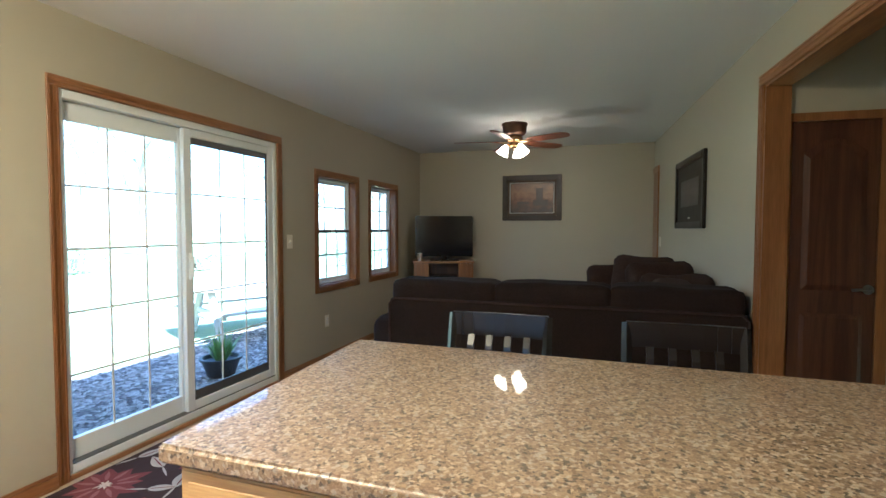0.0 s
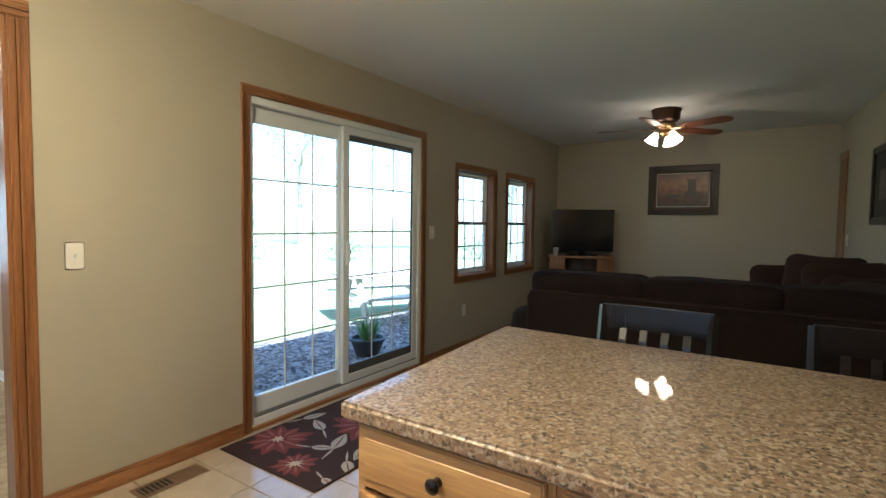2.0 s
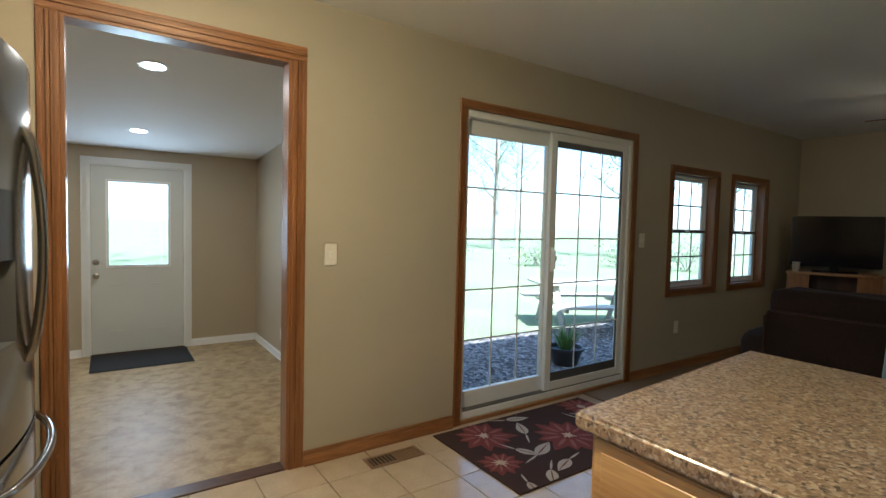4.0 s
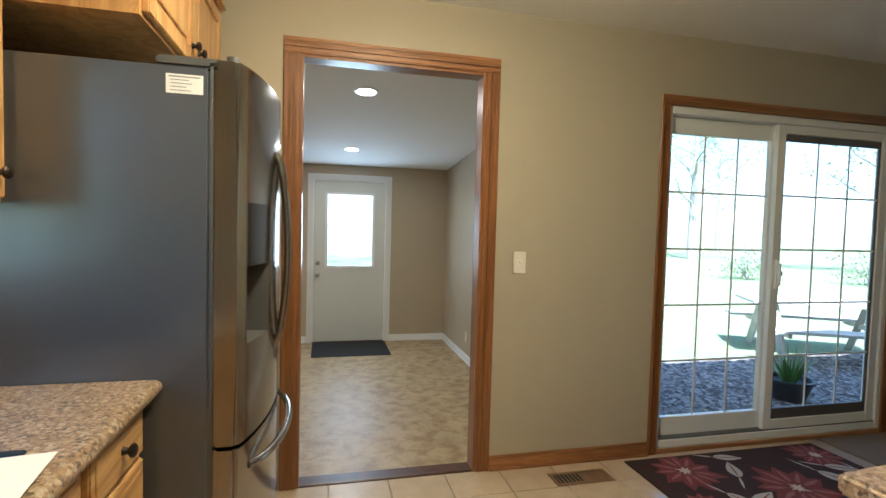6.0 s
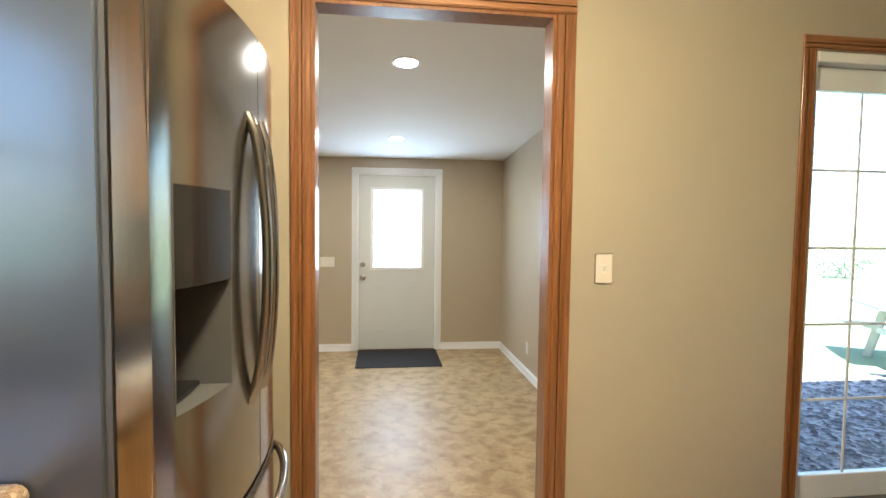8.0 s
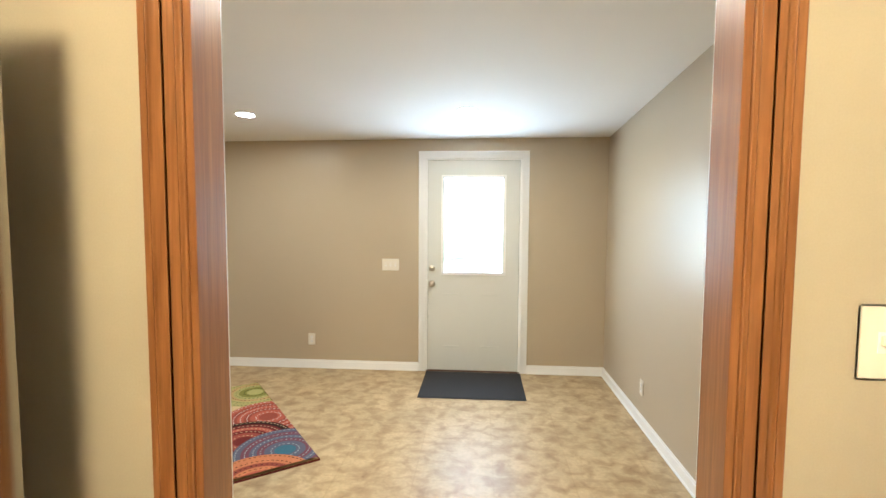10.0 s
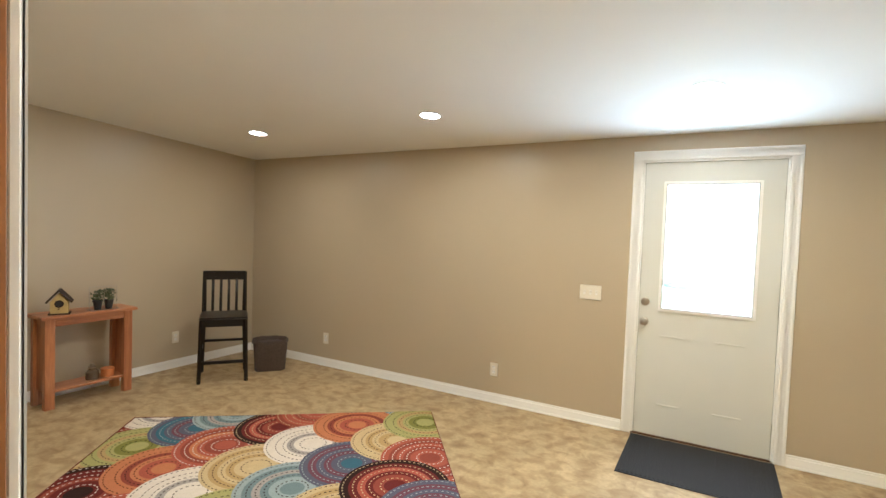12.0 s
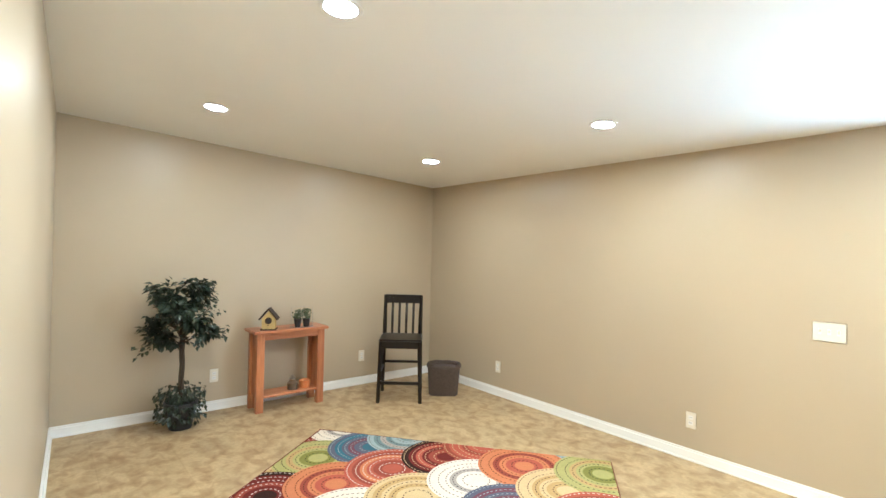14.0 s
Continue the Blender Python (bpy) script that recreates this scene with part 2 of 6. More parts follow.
WALL = (0.425, 0.383, 0.288)
M = dict(
    wall=mat("beige satin wall paint", WALL, 0.42, vary=0.03, scale=2.5, grain=0.05, grain_scale=260, bump=0.12, spec=0.45),
    mudwall=mat("tan satin wall paint", (0.455, 0.383, 0.272), 0.37, vary=0.03, scale=2.2, grain=0.05, grain_scale=260, bump=0.12, spec=0.5),
    ceiling=mat("flat white ceiling paint", (0.85, 0.845, 0.82), 0.8, vary=0.02, scale=2, grain=0.06, grain_scale=180, bump=0.25),
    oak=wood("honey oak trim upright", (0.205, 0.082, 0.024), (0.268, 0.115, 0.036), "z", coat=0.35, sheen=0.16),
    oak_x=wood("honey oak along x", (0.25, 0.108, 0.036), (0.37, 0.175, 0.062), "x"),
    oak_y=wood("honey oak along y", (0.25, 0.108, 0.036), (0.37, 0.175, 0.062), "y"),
    cab=wood("golden oak cabinet upright", (0.43, 0.235, 0.075), (0.63, 0.39, 0.15), "z"),
    cab_x=wood("golden oak cabinet along x", (0.43, 0.235, 0.075), (0.63, 0.39, 0.15), "x"),
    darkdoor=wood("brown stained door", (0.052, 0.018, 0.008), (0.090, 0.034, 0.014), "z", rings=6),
    walnut=wood("dark walnut frame", (0.022, 0.011, 0.007), (0.042, 0.021, 0.012), "x", rough=0.5, coat=0.05, rings=6),
    espresso=mat("espresso lacquered wood", (0.008, 0.0055, 0.005), 0.30, vary=0.2, coat=0.10, grain=0.2, spec=0.35),
    red_oak=wood("reddish oak furniture", (0.31, 0.105, 0.037), (0.48, 0.195, 0.075), "z", rings=7),
    red_oak_x=wood("reddish oak furniture along x", (0.31, 0.105, 0.037), (0.48, 0.195, 0.075), "x", rings=7),
    white=mat("white gloss trim paint", (0.86, 0.86, 0.84), 0.3, vary=0.02, grain=0.02),
    steeldoor=mat("off-white steel door paint", (0.64, 0.645, 0.60), 0.38, vary=0.02, grain=0.03, grain_scale=300, bump=0.08),
    vinyl=mat("white vinyl frame", (0.78, 0.80, 0.80), 0.35, vary=0.02),
    plate=mat("ivory plastic plate", (0.78, 0.74, 0.64), 0.35, vary=0.01),
    slot=mat("dark slot", (0.02, 0.02, 0.02), 0.6),
    granite=cells("speckled brown granite laminate", [(0.27, 0.18, 0.105), (0.38, 0.27, 0.165), (0.17, 0.11, 0.065), (0.54, 0.42, 0.29), (0.31, 0.21, 0.125), (0.055, 0.04, 0.032), (0.35, 0.245, 0.15), (0.28, 0.19, 0.11), (0.45, 0.38, 0.30), (0.21, 0.14, 0.085)], 132, 0.42, 0.6, 270),
    steel=mat("brushed stainless steel", (0.42, 0.395, 0.36), 0.17, 1.0, vary=0.05, scale=3, grain=0.15, grain_scale=200, stretch=(1, 1, 0.03)),
    fridge_side=mat("grey painted fridge side", (0.115, 0.132, 0.165), 0.30, 0.45, vary=0.05, scale=1.5, grain=0.04, grain_scale=500, bump=0.05, coat=0.5, spec=0.7),
    black=mat("black glossy plastic", (0.012, 0.012, 0.013), 0.15, vary=0.05),
    darkgrey=mat("dark grey plastic", (0.09, 0.09, 0.09), 0.4),
    knob=mat("oil rubbed bronze", (0.025, 0.018, 0.014), 0.35, 0.6, vary=0.2),
    nickel=mat("satin nickel", (0.42, 0.39, 0.34), 0.28, 1.0, vary=0.05),
    brass=mat("antique brass", (0.42, 0.27, 0.12), 0.3, 1.0, vary=0.1),
    fanbody=mat("bronze fan body", (0.10, 0.05, 0.03), 0.4, 0.6, vary=0.15),
    sofa=mat("dark brown corduroy plush", (0.016, 0.0095, 0.0075), 0.95, vary=0.35, scale=5, grain=0.5, grain_scale=90, bump=0.6, spec=0.2),
    sofa2=mat("brown plush cushion", (0.034, 0.020, 0.016), 0.95, vary=0.4, scale=9, grain=0.5, grain_scale=80, bump=0.6, spec=0.2),
    carpet=mat("taupe cut pile carpet", (0.20, 0.155, 0.115), 0.95, vary=0.15, scale=4, grain=0.5, grain_scale=300, bump=0.8, spec=0.1),
    grout=mat("beige grout", (0.30, 0.25, 0.19), 0.8, vary=0.1),
    tile=mat("tan ceramic floor tile", (0.50, 0.40, 0.29), 0.24, vary=0.16, scale=9, grain=0.15, grain_scale=90, coat=0.4),
    mulch=cells("bark mulch", [(0.20, 0.17, 0.155), (0.10, 0.08, 0.072), (0.30, 0.26, 0.24), (0.06, 0.05, 0.047), (0.42, 0.37, 0.34)], 26, 0.9, 0, 55, 1.0),
    grass=mat("lawn grass", (0.25, 0.285, 0.16), 0.9, vary=0.30, scale=1.2, grain=0.6, grain_scale=40, bump=0.8, spec=0.1),
    concrete=mat("pale concrete", (0.48, 0.46, 0.42), 0.8, vary=0.12, grain=0.2, bump=0.3),
    siding=mat("white siding", (0.7, 0.7, 0.68), 0.6),
    bark=mat("grey bark", (0.36, 0.33, 0.29), 0.9, vary=0.35, scale=12, bump=0.9),
    leaf=mat("young green leaves", (0.27, 0.33, 0.19), 0.6, vary=0.35, scale=2),
    plantleaf=mat("strap leaves", (0.12, 0.22, 0.05), 0.5, vary=0.3),
    silkleaf=mat("dark silk ivy leaves", (0.018, 0.030, 0.016), 0.45, vary=0.5, scale=14),
    potdark=mat("black plastic pot", (0.02, 0.02, 0.022), 0.45, vary=0.2),
    stem=mat("dark brown stem", (0.05, 0.035, 0.022), 0.8, vary=0.3, scale=20, bump=0.5),
    bin=mat("brown woven basket", (0.085, 0.062, 0.052), 0.75, vary=0.2, grain=0.4, grain_scale=60, bump=0.7),
    greymat=mat("charcoal ribbed mat", (0.022, 0.022, 0.024), 0.9, vary=0.15, grain=0.4, grain_scale=200, bump=0.7),
    vinylfloor=stone_vinyl(),
    glass=clear_glass("window glass"),
    screen=mat("dark tv panel", (0.008, 0.008, 0.010), 0.12, vary=0.05),
    paper=mat("white paper", (0.82, 0.82, 0.80), 0.7, vary=0.02),
    ink=mat("grey print", (0.25, 0.26, 0.28), 0.7),
    lamp=glow("warm frosted lamp glass", (1.0, 0.76, 0.46), 2.6),
    canlamp=glow("recessed lamp lens", (1.0, 0.95, 0.86), 8.0),
)


# ---------------------------------------------------------------- building helpers
def part(name, bm, material, parent=None, label="", smooth=False):
    me = bpy.data.meshes.new(name)
    bm.normal_update()
    bm.to_mesh(me)
    bm.free()
    for m_ in (material if isinstance(material, (list, tuple)) else [material]):
        me.materials.append(m_)
    if smooth:
        for p in me.polygons:
            p.use_smooth = True
        me.set_sharp_from_angle(angle=radians(40))
    ob = new(name, me)
    if parent:
        ob.parent = parent
    if label:
        ob["label"] = label
    return ob


def thing(name, at, rz=0.0, label="", category="", group="", kind=""):
    ob = new(name)
    ob.matrix_world = pose(*at, 0, 0, rz)
    ob.empty_display_size = 0.05
    return tagged(ob, label, category, group, kind)


def box(bm, x0, x1, y0, y1, z0, z1, bevel=0.0, seg=1, mi=0, m=None):
    r = bmesh.ops.create_cube(bm, size=1.0, matrix=(m or Matrix()) @ Matrix.Translation(((x0 + x1) / 2, (y0 + y1) / 2, (z0 + z1) / 2)) @ Matrix.Diagonal((abs(x1 - x0), abs(y1 - y0), abs(z1 - z0), 1)))
    vs = r["verts"]
    es = list({e_ for v in vs for e_ in v.link_edges})
    if bevel > 0:
        got = bmesh.ops.bevel(bm, geom=es, offset=bevel, segments=seg, affect="EDGES", clamp_overlap=True)
        fs = {f for v in got["verts"] for f in v.link_faces} | {f for v in vs if v.is_valid for f in v.link_faces}
    else:
        fs = {f for v in vs for f in v.link_faces}
    for f in fs:
        f.material_index = mi
    return bm


def B(x0, x1, y0, y1, z0, z1, bevel=0.0, seg=1, m=None):
    return box(bmesh.new(), x0, x1, y0, y1, z0, z1, bevel, seg, 0, m)


def cyl(bm, p0, p1, r0, r1=None, seg=20, caps=True):
    p0, p1 = Vector(p0), Vector(p1)
    d = p1 - p0
    m = Matrix.Translation((p0 + p1) / 2) @ d.to_track_quat("Z", "Y").to_matrix().to_4x4()
    bmesh.ops.create_cone(bm, cap_ends=caps, segments=seg, radius1=r0, radius2=r0 if r1 is None else r1, depth=d.length, matrix=m)
    return bm


def lathe(bm, profile, seg=28, m=None):
    """Turns a profile of (radius, height) round the z axis."""
    rings = []
    for r, z in profile:
        rings.append([bm.verts.new(((m or Matrix()) @ Vector((r * math.cos(2 * math.pi * k / seg), r * math.sin(2 * math.pi * k / seg), z)))) for k in range(seg)])
    for a_, b_ in zip(rings, rings[1:]):
        for k in range(seg):
            bm.faces.new((a_[k], a_[(k + 1) % seg], b_[(k + 1) % seg], b_[k]))
    for ring, flip in ((rings[0], True), (rings[-1], False)):
        if profile[0 if flip else -1][0] > 1e-4:
            bm.faces.new(ring[::-1] if flip else ring)
    return bm


def tube(bm, pts, r, seg=10):
    """A round bar through the points."""
    pts = [Vector(p) for p in pts]
    n_ = Vector((1, 0, 0))
    rings = []
    for k, p in enumerate(pts):
        d = (pts[min(k + 1, len(pts) - 1)] - pts[max(k - 1, 0)]).normalized()
        n_ = (n_ - d * n_.dot(d)).normalized() if k else d.orthogonal().normalized()
        b_ = d.cross(n_)
        rr = r[k] if isinstance(r, (list, tuple)) else r
        rings.append([bm.verts.new(p + n_ * (rr * math.cos(2 * math.pi * (j + 0.5) / seg)) + b_ * (rr * math.sin(2 * math.pi * (j + 0.5) / seg))) for j in range(seg)])
    for a_, b_ in zip(rings, rings[1:]):
        for j in range(seg):
            bm.faces.new((a_[j], a_[(j + 1) % seg], b_[(j + 1) % seg], b_[j]))
    bm.faces.new(rings[0][::-1])
    bm.faces.new(rings[-1])
    return bm


def wall_y(bm, x0, x1, y0, y1, z0, z1, holes):
    """A wall along y with rectangular holes (ya, yb, za, zb) right through it."""
    ys = sorted({y0, y1, *[h_[0] for h_ in holes], *[h_[1] for h_ in holes]})
    zs = sorted({z0, z1, *[h_[2] for h_ in holes], *[h_[3] for h_ in holes]})
    for ya, yb in zip(ys, ys[1:]):
        for za, zb in zip(zs, zs[1:]):
            if not any(h_[0] <= ya and yb <= h_[1] and h_[2] <= za and zb <= h_[3] for h_ in holes):
                box(bm, x0, x1, ya, yb, za, zb)
    bmesh.ops.remove_doubles(bm, verts=bm.verts, dist=1e-5)
    return bm


def structure(name, bm, material, label, parent=None):
    return tagged(part(name, bm, material, parent), label, name.split("_")[0], kind="structure")


# ---------------------------------------------------------------- plan
WX, WT = -2.70, 0.084                  # kitchen face of the window wall, its thickness
MX = WX - WT                          # mudroom face of the same wall
DX, NY, SY, FZ = -6.585, 1.558, -4.385, -0.195   # mudroom: door wall, two side walls, floor
CEIL = 2.44
OP = (-0.137, 0.790, FZ, 2.115)       # cased opening
SL = (1.905, 3.640, 0.03, 2.045)      # sliding door
W1, W2 = (4.255, 5.015, 0.755, 1.845), (5.365, 6.085, 0.755, 1.845)
END, SOUTH = 6.97, -1.10
EDIR = Vector((-0.0772, 0.997, 0)).normalized()   # run of the wall opposite the windows
EC = Vector((0.51, END, 0))


def mud_ceiling(x, y=0.3):
    """The lean-to ceiling rises from the door wall and sinks a little towards the far corner."""
    return 2.055 + 0.074 * (x - DX) + (y - 0.3) * (0.0053 + 0.003 * (x - DX))


# floors
fl = structure("floor", B(WX - 0.05, 3.0, SOUTH - 0.2, 3.12, -0.25, -0.008), M["grout"], "tan ceramic tile kitchen floor with pale grout")
structure("floor_carpet", B(WX, 2.0, 3.12, END + 0.1, -0.25, 0.004), M["carpet"], "taupe cut pile living room carpet")

wall_w = structure("wall_west", wall_y(bmesh.new(), MX, WX, SY - 0.15, END + 0.15, FZ - 0.05, CEIL, [OP, SL, W1, W2]), M["wall"], "beige painted wall with patio door, windows and cased opening")
SW = (-1.320, -0.160, 1.080, 2.000)     # window over the sink
bm = B(WX, SW[0], SOUTH - 0.12, SOUTH, 0, CEIL)
for q in ((SW[1], 3.1, 0, CEIL), (SW[0], SW[1], 0, SW[2]), (SW[0], SW[1], SW[3], CEIL)):
    box(bm, q[0], q[1], SOUTH - 0.12, SOUTH, q[2], q[3])
structure("wall_south", bm, M["wall"], "beige painted kitchen wall behind the cabinets")
structure("wall_north", B(WX, 2.2, END, END + 0.12, 0, CEIL), M["wall"], "beige painted living room end wall")
structure("ceiling", B(MX - 0.02, 3.1, SOUTH - 0.2, END + 0.2, CEIL, CEIL + 0.1), M["ceiling"], "white painted flat ceiling")


def along_e(s):
    """A point of the wall opposite the windows, s metres before its far corner."""
    return EC - EDIR * s


E_ROT = math.degrees(math.atan2(-EDIR.x, EDIR.y))
HALL = 3.62                           # from the far corner to the hall's cased opening
ew = thing("wall_east", tuple(EC), E_ROT, "pale beige painted living room wall", "wall", kind="structure")
part("plaster", B(0, 0.12, -HALL, 0.2, 0, CEIL), M["wall"], ew)
part("plaster_over_opening", B(0, 0.12, -HALL - 1.35, -HALL, 2.14, CEIL), M["wall"], ew)
part("plaster_kitchen_end", B(0, 0.12, -9.0, -HALL - 1.35, 0, CEIL), M["wall"], ew)
hn = thing("wall_hall", tuple(EC), E_ROT, "beige painted hallway walls", "wall", kind="structure")
part("plaster", B(0.12, 2.2, -HALL + 0.03, -HALL + 0.15, 0, CEIL), M["wall"], hn)
part("plaster_end", B(2.2, 2.3, -HALL - 2.4, -HALL + 0.15, 0, CEIL), M["wall"], hn)
part("plaster_back", B(0.12, 2.2, -HALL - 1.5, -HALL - 1.36, 0, CEIL), M["wall"], hn)

# mudroom shell
def mud_east():
    """Plasterboard on the mudroom side, furred out towards the far corner."""
    bm = wall_y(bmesh.new(), MX - 0.012, MX, OP[0], NY, FZ, 2.5, [(OP[0], OP[1], FZ, OP[3])])
    foot = [(MX, OP[0]), (MX - 0.012, OP[0]), (MX - 0.205, SY), (MX, SY)]
    lo = [bm.verts.new((x, y, FZ)) for x, y in foot]
    hi = [bm.verts.new((x, y, 2.5)) for x, y in foot]
    bm.faces.new(lo[::-1]), bm.faces.new(hi)
    for k in range(4):
        bm.faces.new((lo[k], lo[(k + 1) % 4], hi[(k + 1) % 4], hi[k]))
    bmesh.ops.recalc_face_normals(bm, faces=bm.faces)
    return bm


structure("floor_mudroom", B(DX - 0.1, MX + 0.001, SY - 0.1, NY + 0.1, FZ - 0.12, FZ), M["vinylfloor"], "mottled tan stone-pattern sheet vinyl floor")
DOOR = (-0.150, 0.757, FZ, 1.868)
structure("wall_mudroom_door", wall_y(bmesh.new(), DX - 0.14, DX, SY - 0.14, NY + 0.14, FZ, 2.5, [DOOR]), M["mudwall"], "tan painted mudroom wall with the back door")
structure("wall_mudroom_north", B(DX, MX, NY, NY + 0.12, FZ, 2.5), M["mudwall"], "tan painted mudroom side wall")
structure("wall_mudroom_south", B(DX, MX, SY - 0.12, SY, FZ, 2.5), M["mudwall"], "tan painted mudroom wall behind the console table")
structure("wall_mudroom_east", mud_east(), M["mudwall"], "tan painted mudroom wall round the cased opening")
bm = bmesh.new()
NX, NYC = 10, 12
sheet = []
for lift in (0.0, 0.1):
    sheet.append([[bm.verts.new((x, y, mud_ceiling(x, y) + lift)) for y in [SY - 0.1 + (NY - SY + 0.2) * j / NYC for j in range(NYC + 1)]] for x in [DX - 0.1 + (MX - DX + 0.1) * i / NX for i in range(NX + 1)]])
for g in sheet:
    for i in range(NX):
        for j in range(NYC):
            bm.faces.new((g[i][j], g[i + 1][j], g[i + 1][j + 1], g[i][j + 1]))
rim = [(i, 0) for i in range(NX)] + [(NX, j) for j in range(NYC)] + [(i, NYC) for i in range(NX, 0, -1)] + [(0, j) for j in range(NYC, 0, -1)]
for k, (i, j) in enumerate(rim):
    i2, j2 = rim[(k + 1) % len(rim)]
    bm.faces.new((sheet[0][i][j], sheet[0][i2][j2], sheet[1][i2][j2], sheet[1][i][j]))
bmesh.ops.recalc_face_normals(bm, faces=bm.faces)
co_ = structure("ceiling_mudroom", bm, M["ceiling"], "white painted sloping mudroom ceiling")
for p in co_.data.polygons:
    p.use_smooth = True
co_.data.set_sharp_from_angle(angle=radians(40))
# unseen roof slabs, added to keep the sun off
structure("roof", B(MX - 0.5, 3.6, SOUTH - 0.8, END + 0.6, 2.62, 2.8), M["siding"], "unseen low house roof that keeps the sun off")
structure("roof_mudroom", B(DX - 0.25, MX, SY - 0.5, NY + 0.4, 2.50, 2.58), M["siding"], "unseen low mudroom roof that keeps the sun off")
structure("ground", B(-400, 400, -400, 400, -0.5, -0.26), M["grass"], "sunlit spring lawn")


# ---------------------------------------------------------------- trim
def casing_y(name, x, face, y0, y1, z0, z1, w, material, material_h, sill=False, label="", depth=0.018, bottom=False):
    """Moulded casing round an opening of a wall along y; face is +1 when it looks towards +x."""
    t = thing(name, (x, (y0 + y1) / 2, z0), 0, label, "trim", kind="structure")
    hy = (y1 - y0) / 2

    def leg(a0, a1, b0, b1, upright, nm):
        bm = bmesh.new()
        d = face * depth
        box(bm, 0, d * 0.62, a0, a1, b0, b1, 0.002)
        n = 3
        for k in range(n):                      # reeds of the moulding
            lo, hi = (k + 0.12) / n, (k + 0.80) / n
            if upright:
                box(bm, d * 0.6, d * (1.0 if k != 1 else 0.9), a0 + (a1 - a0) * lo, a0 + (a1 - a0) * hi, b0, b1, 0.0035, 2)
            else:
                box(bm, d * 0.6, d * (1.0 if k != 1 else 0.9), a0, a1, b0 + (b1 - b0) * lo, b0 + (b1 - b0) * hi, 0.0035, 2)
        part(nm, bm, material if upright else material_h, t)
    top = z1 - z0
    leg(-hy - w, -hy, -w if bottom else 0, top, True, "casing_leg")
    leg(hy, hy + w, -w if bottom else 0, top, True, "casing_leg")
    leg(-hy - w, hy + w, top, top + w, False, "casing_head")
    if bottom:
        leg(-hy, hy, -w, 0, False, "casing_foot")
    return t


def jamb_y(name, x0, x1, y0, y1, z0, z1, th, material, label, bottom=False, face_up=0.0):
    t = thing(name, ((x0 + x1) / 2, (y0 + y1) / 2, z0), 0, label, "trim", kind="structure")
    hx, hy, top = (x1 - x0) / 2, (y1 - y0) / 2, z1 - z0
    part("jamb_side", B(-hx, hx, -hy, -hy + th, 0, top, 0.001), material, t)
    part("jamb_side", B(-hx, hx, hy - th, hy, 0, top, 0.001), material, t)
    part("jamb_head", B(-hx, hx, -hy + th, hy - th, top - th, top, 0.001), material, t)
    if bottom:
        part("stool", B(-hx, hx, -hy + th, hy - th, 0, th, 0.001), material, t)
    return t


casing_y("trim_opening", WX, 1, OP[0], OP[1], 0.0, OP[3], 0.077, M["oak"], M["oak_y"], label="reeded honey oak casing round the mudroom opening")
jamb_y("trim_opening_jamb", MX - 0.012, WX + 0.004, OP[0], OP[1], 0.0, OP[3], 0.014, M["oak"], "smooth honey oak jamb of the mudroom opening")
casing_y("trim_opening_mudroom", MX - 0.0125, -1, OP[0] + 0.011, OP[1] - 0.011, FZ, OP[3] - 0.011, 0.06, M["white"], M["white"], label="white casing on the mudroom side", depth=0.016)
structure("trim_threshold", B(MX - 0.02, WX - 0.012, OP[0], OP[1], -0.02, 0.004, 0.003), M["darkdoor"], "dark metal-edged threshold strip")
structure("trim_step_riser", B(MX - 0.016, MX + 0.01, OP[0], OP[1], FZ, -0.021), M["mudwall"], "step riser below the opening")
casing_y("trim_patio_door", WX, 1, SL[0], SL[1], 0.0, SL[3], 0.058, M["oak"], M["oak_y"], label="reeded honey oak casing round the patio door")
for nm, w in (("trim_window", W1), ("trim_window", W2)):
    casing_y(nm, WX, 1, w[0], w[1], w[2], w[3], 0.056, M["oak"], M["oak_y"], label="honey oak picture-frame window casing", bottom=True)
    jamb_y("trim_window_jamb", WX - 0.10, WX + 0.003, w[0], w[1], w[2], w[3], 0.010, M["oak"], "oak window jamb lining", bottom=True)


def baseboard(name, runs, h_, th, material, label, z=0.0):
    """Boards along wall runs ((x0, y0), (x1, y1), side), the face to the left of the run."""
    t = thing(name, (*runs[0][0], z), 0, label, "baseboard", kind="structure")
    o = Vector((*runs[0][0], 0))
    for p, q in runs:
        p, q = Vector((*p, 0)) - o, Vector((*q, 0)) - o
        d = q - p
        m = Matrix.Translation(p) @ Matrix.Rotation(math.atan2(d.y, d.x), 4, "Z")
        bm = bmesh.new()
        box(bm, 0, d.length, 0, th, 0, h_ * 0.78, 0.001, 1, 0, m)
        box(bm, 0, d.length, 0, th * 0.65, h_ * 0.78, h_, 0.004, 2, 0, m)
        box(bm, 0, d.length, th, th * 1.9, 0, h_ * 0.18, 0.004, 2, 0, m)
        part("board", bm, material, t)
    return t


baseboard("baseboard", [((WX, SL[0] - 0.058), (WX, OP[1] + 0.077)), ((WX, END), (WX, SL[1] + 0.058))], 0.080, 0.013, M["oak_y"], "honey oak baseboard")
baseboard("baseboard_north", [((0.5, END), (WX, END))], 0.085, 0.013, M["oak_x"], "honey oak baseboard")
baseboard("baseboard_mudroom", [((DX, NY), (DX, 0.828)), ((DX, -0.222), (DX, SY))], 0.085, 0.013, M["white"], "white painted baseboard", FZ)
baseboard("baseboard_mudroom_north", [((MX - 0.012, NY), (DX, NY))], 0.085, 0.013, M["white"], "white painted baseboard", FZ)
baseboard("baseboard_mudroom_south", [((DX, SY), (MX - 0.205, SY))], 0.085, 0.013, M["white"], "white painted baseboard", FZ)
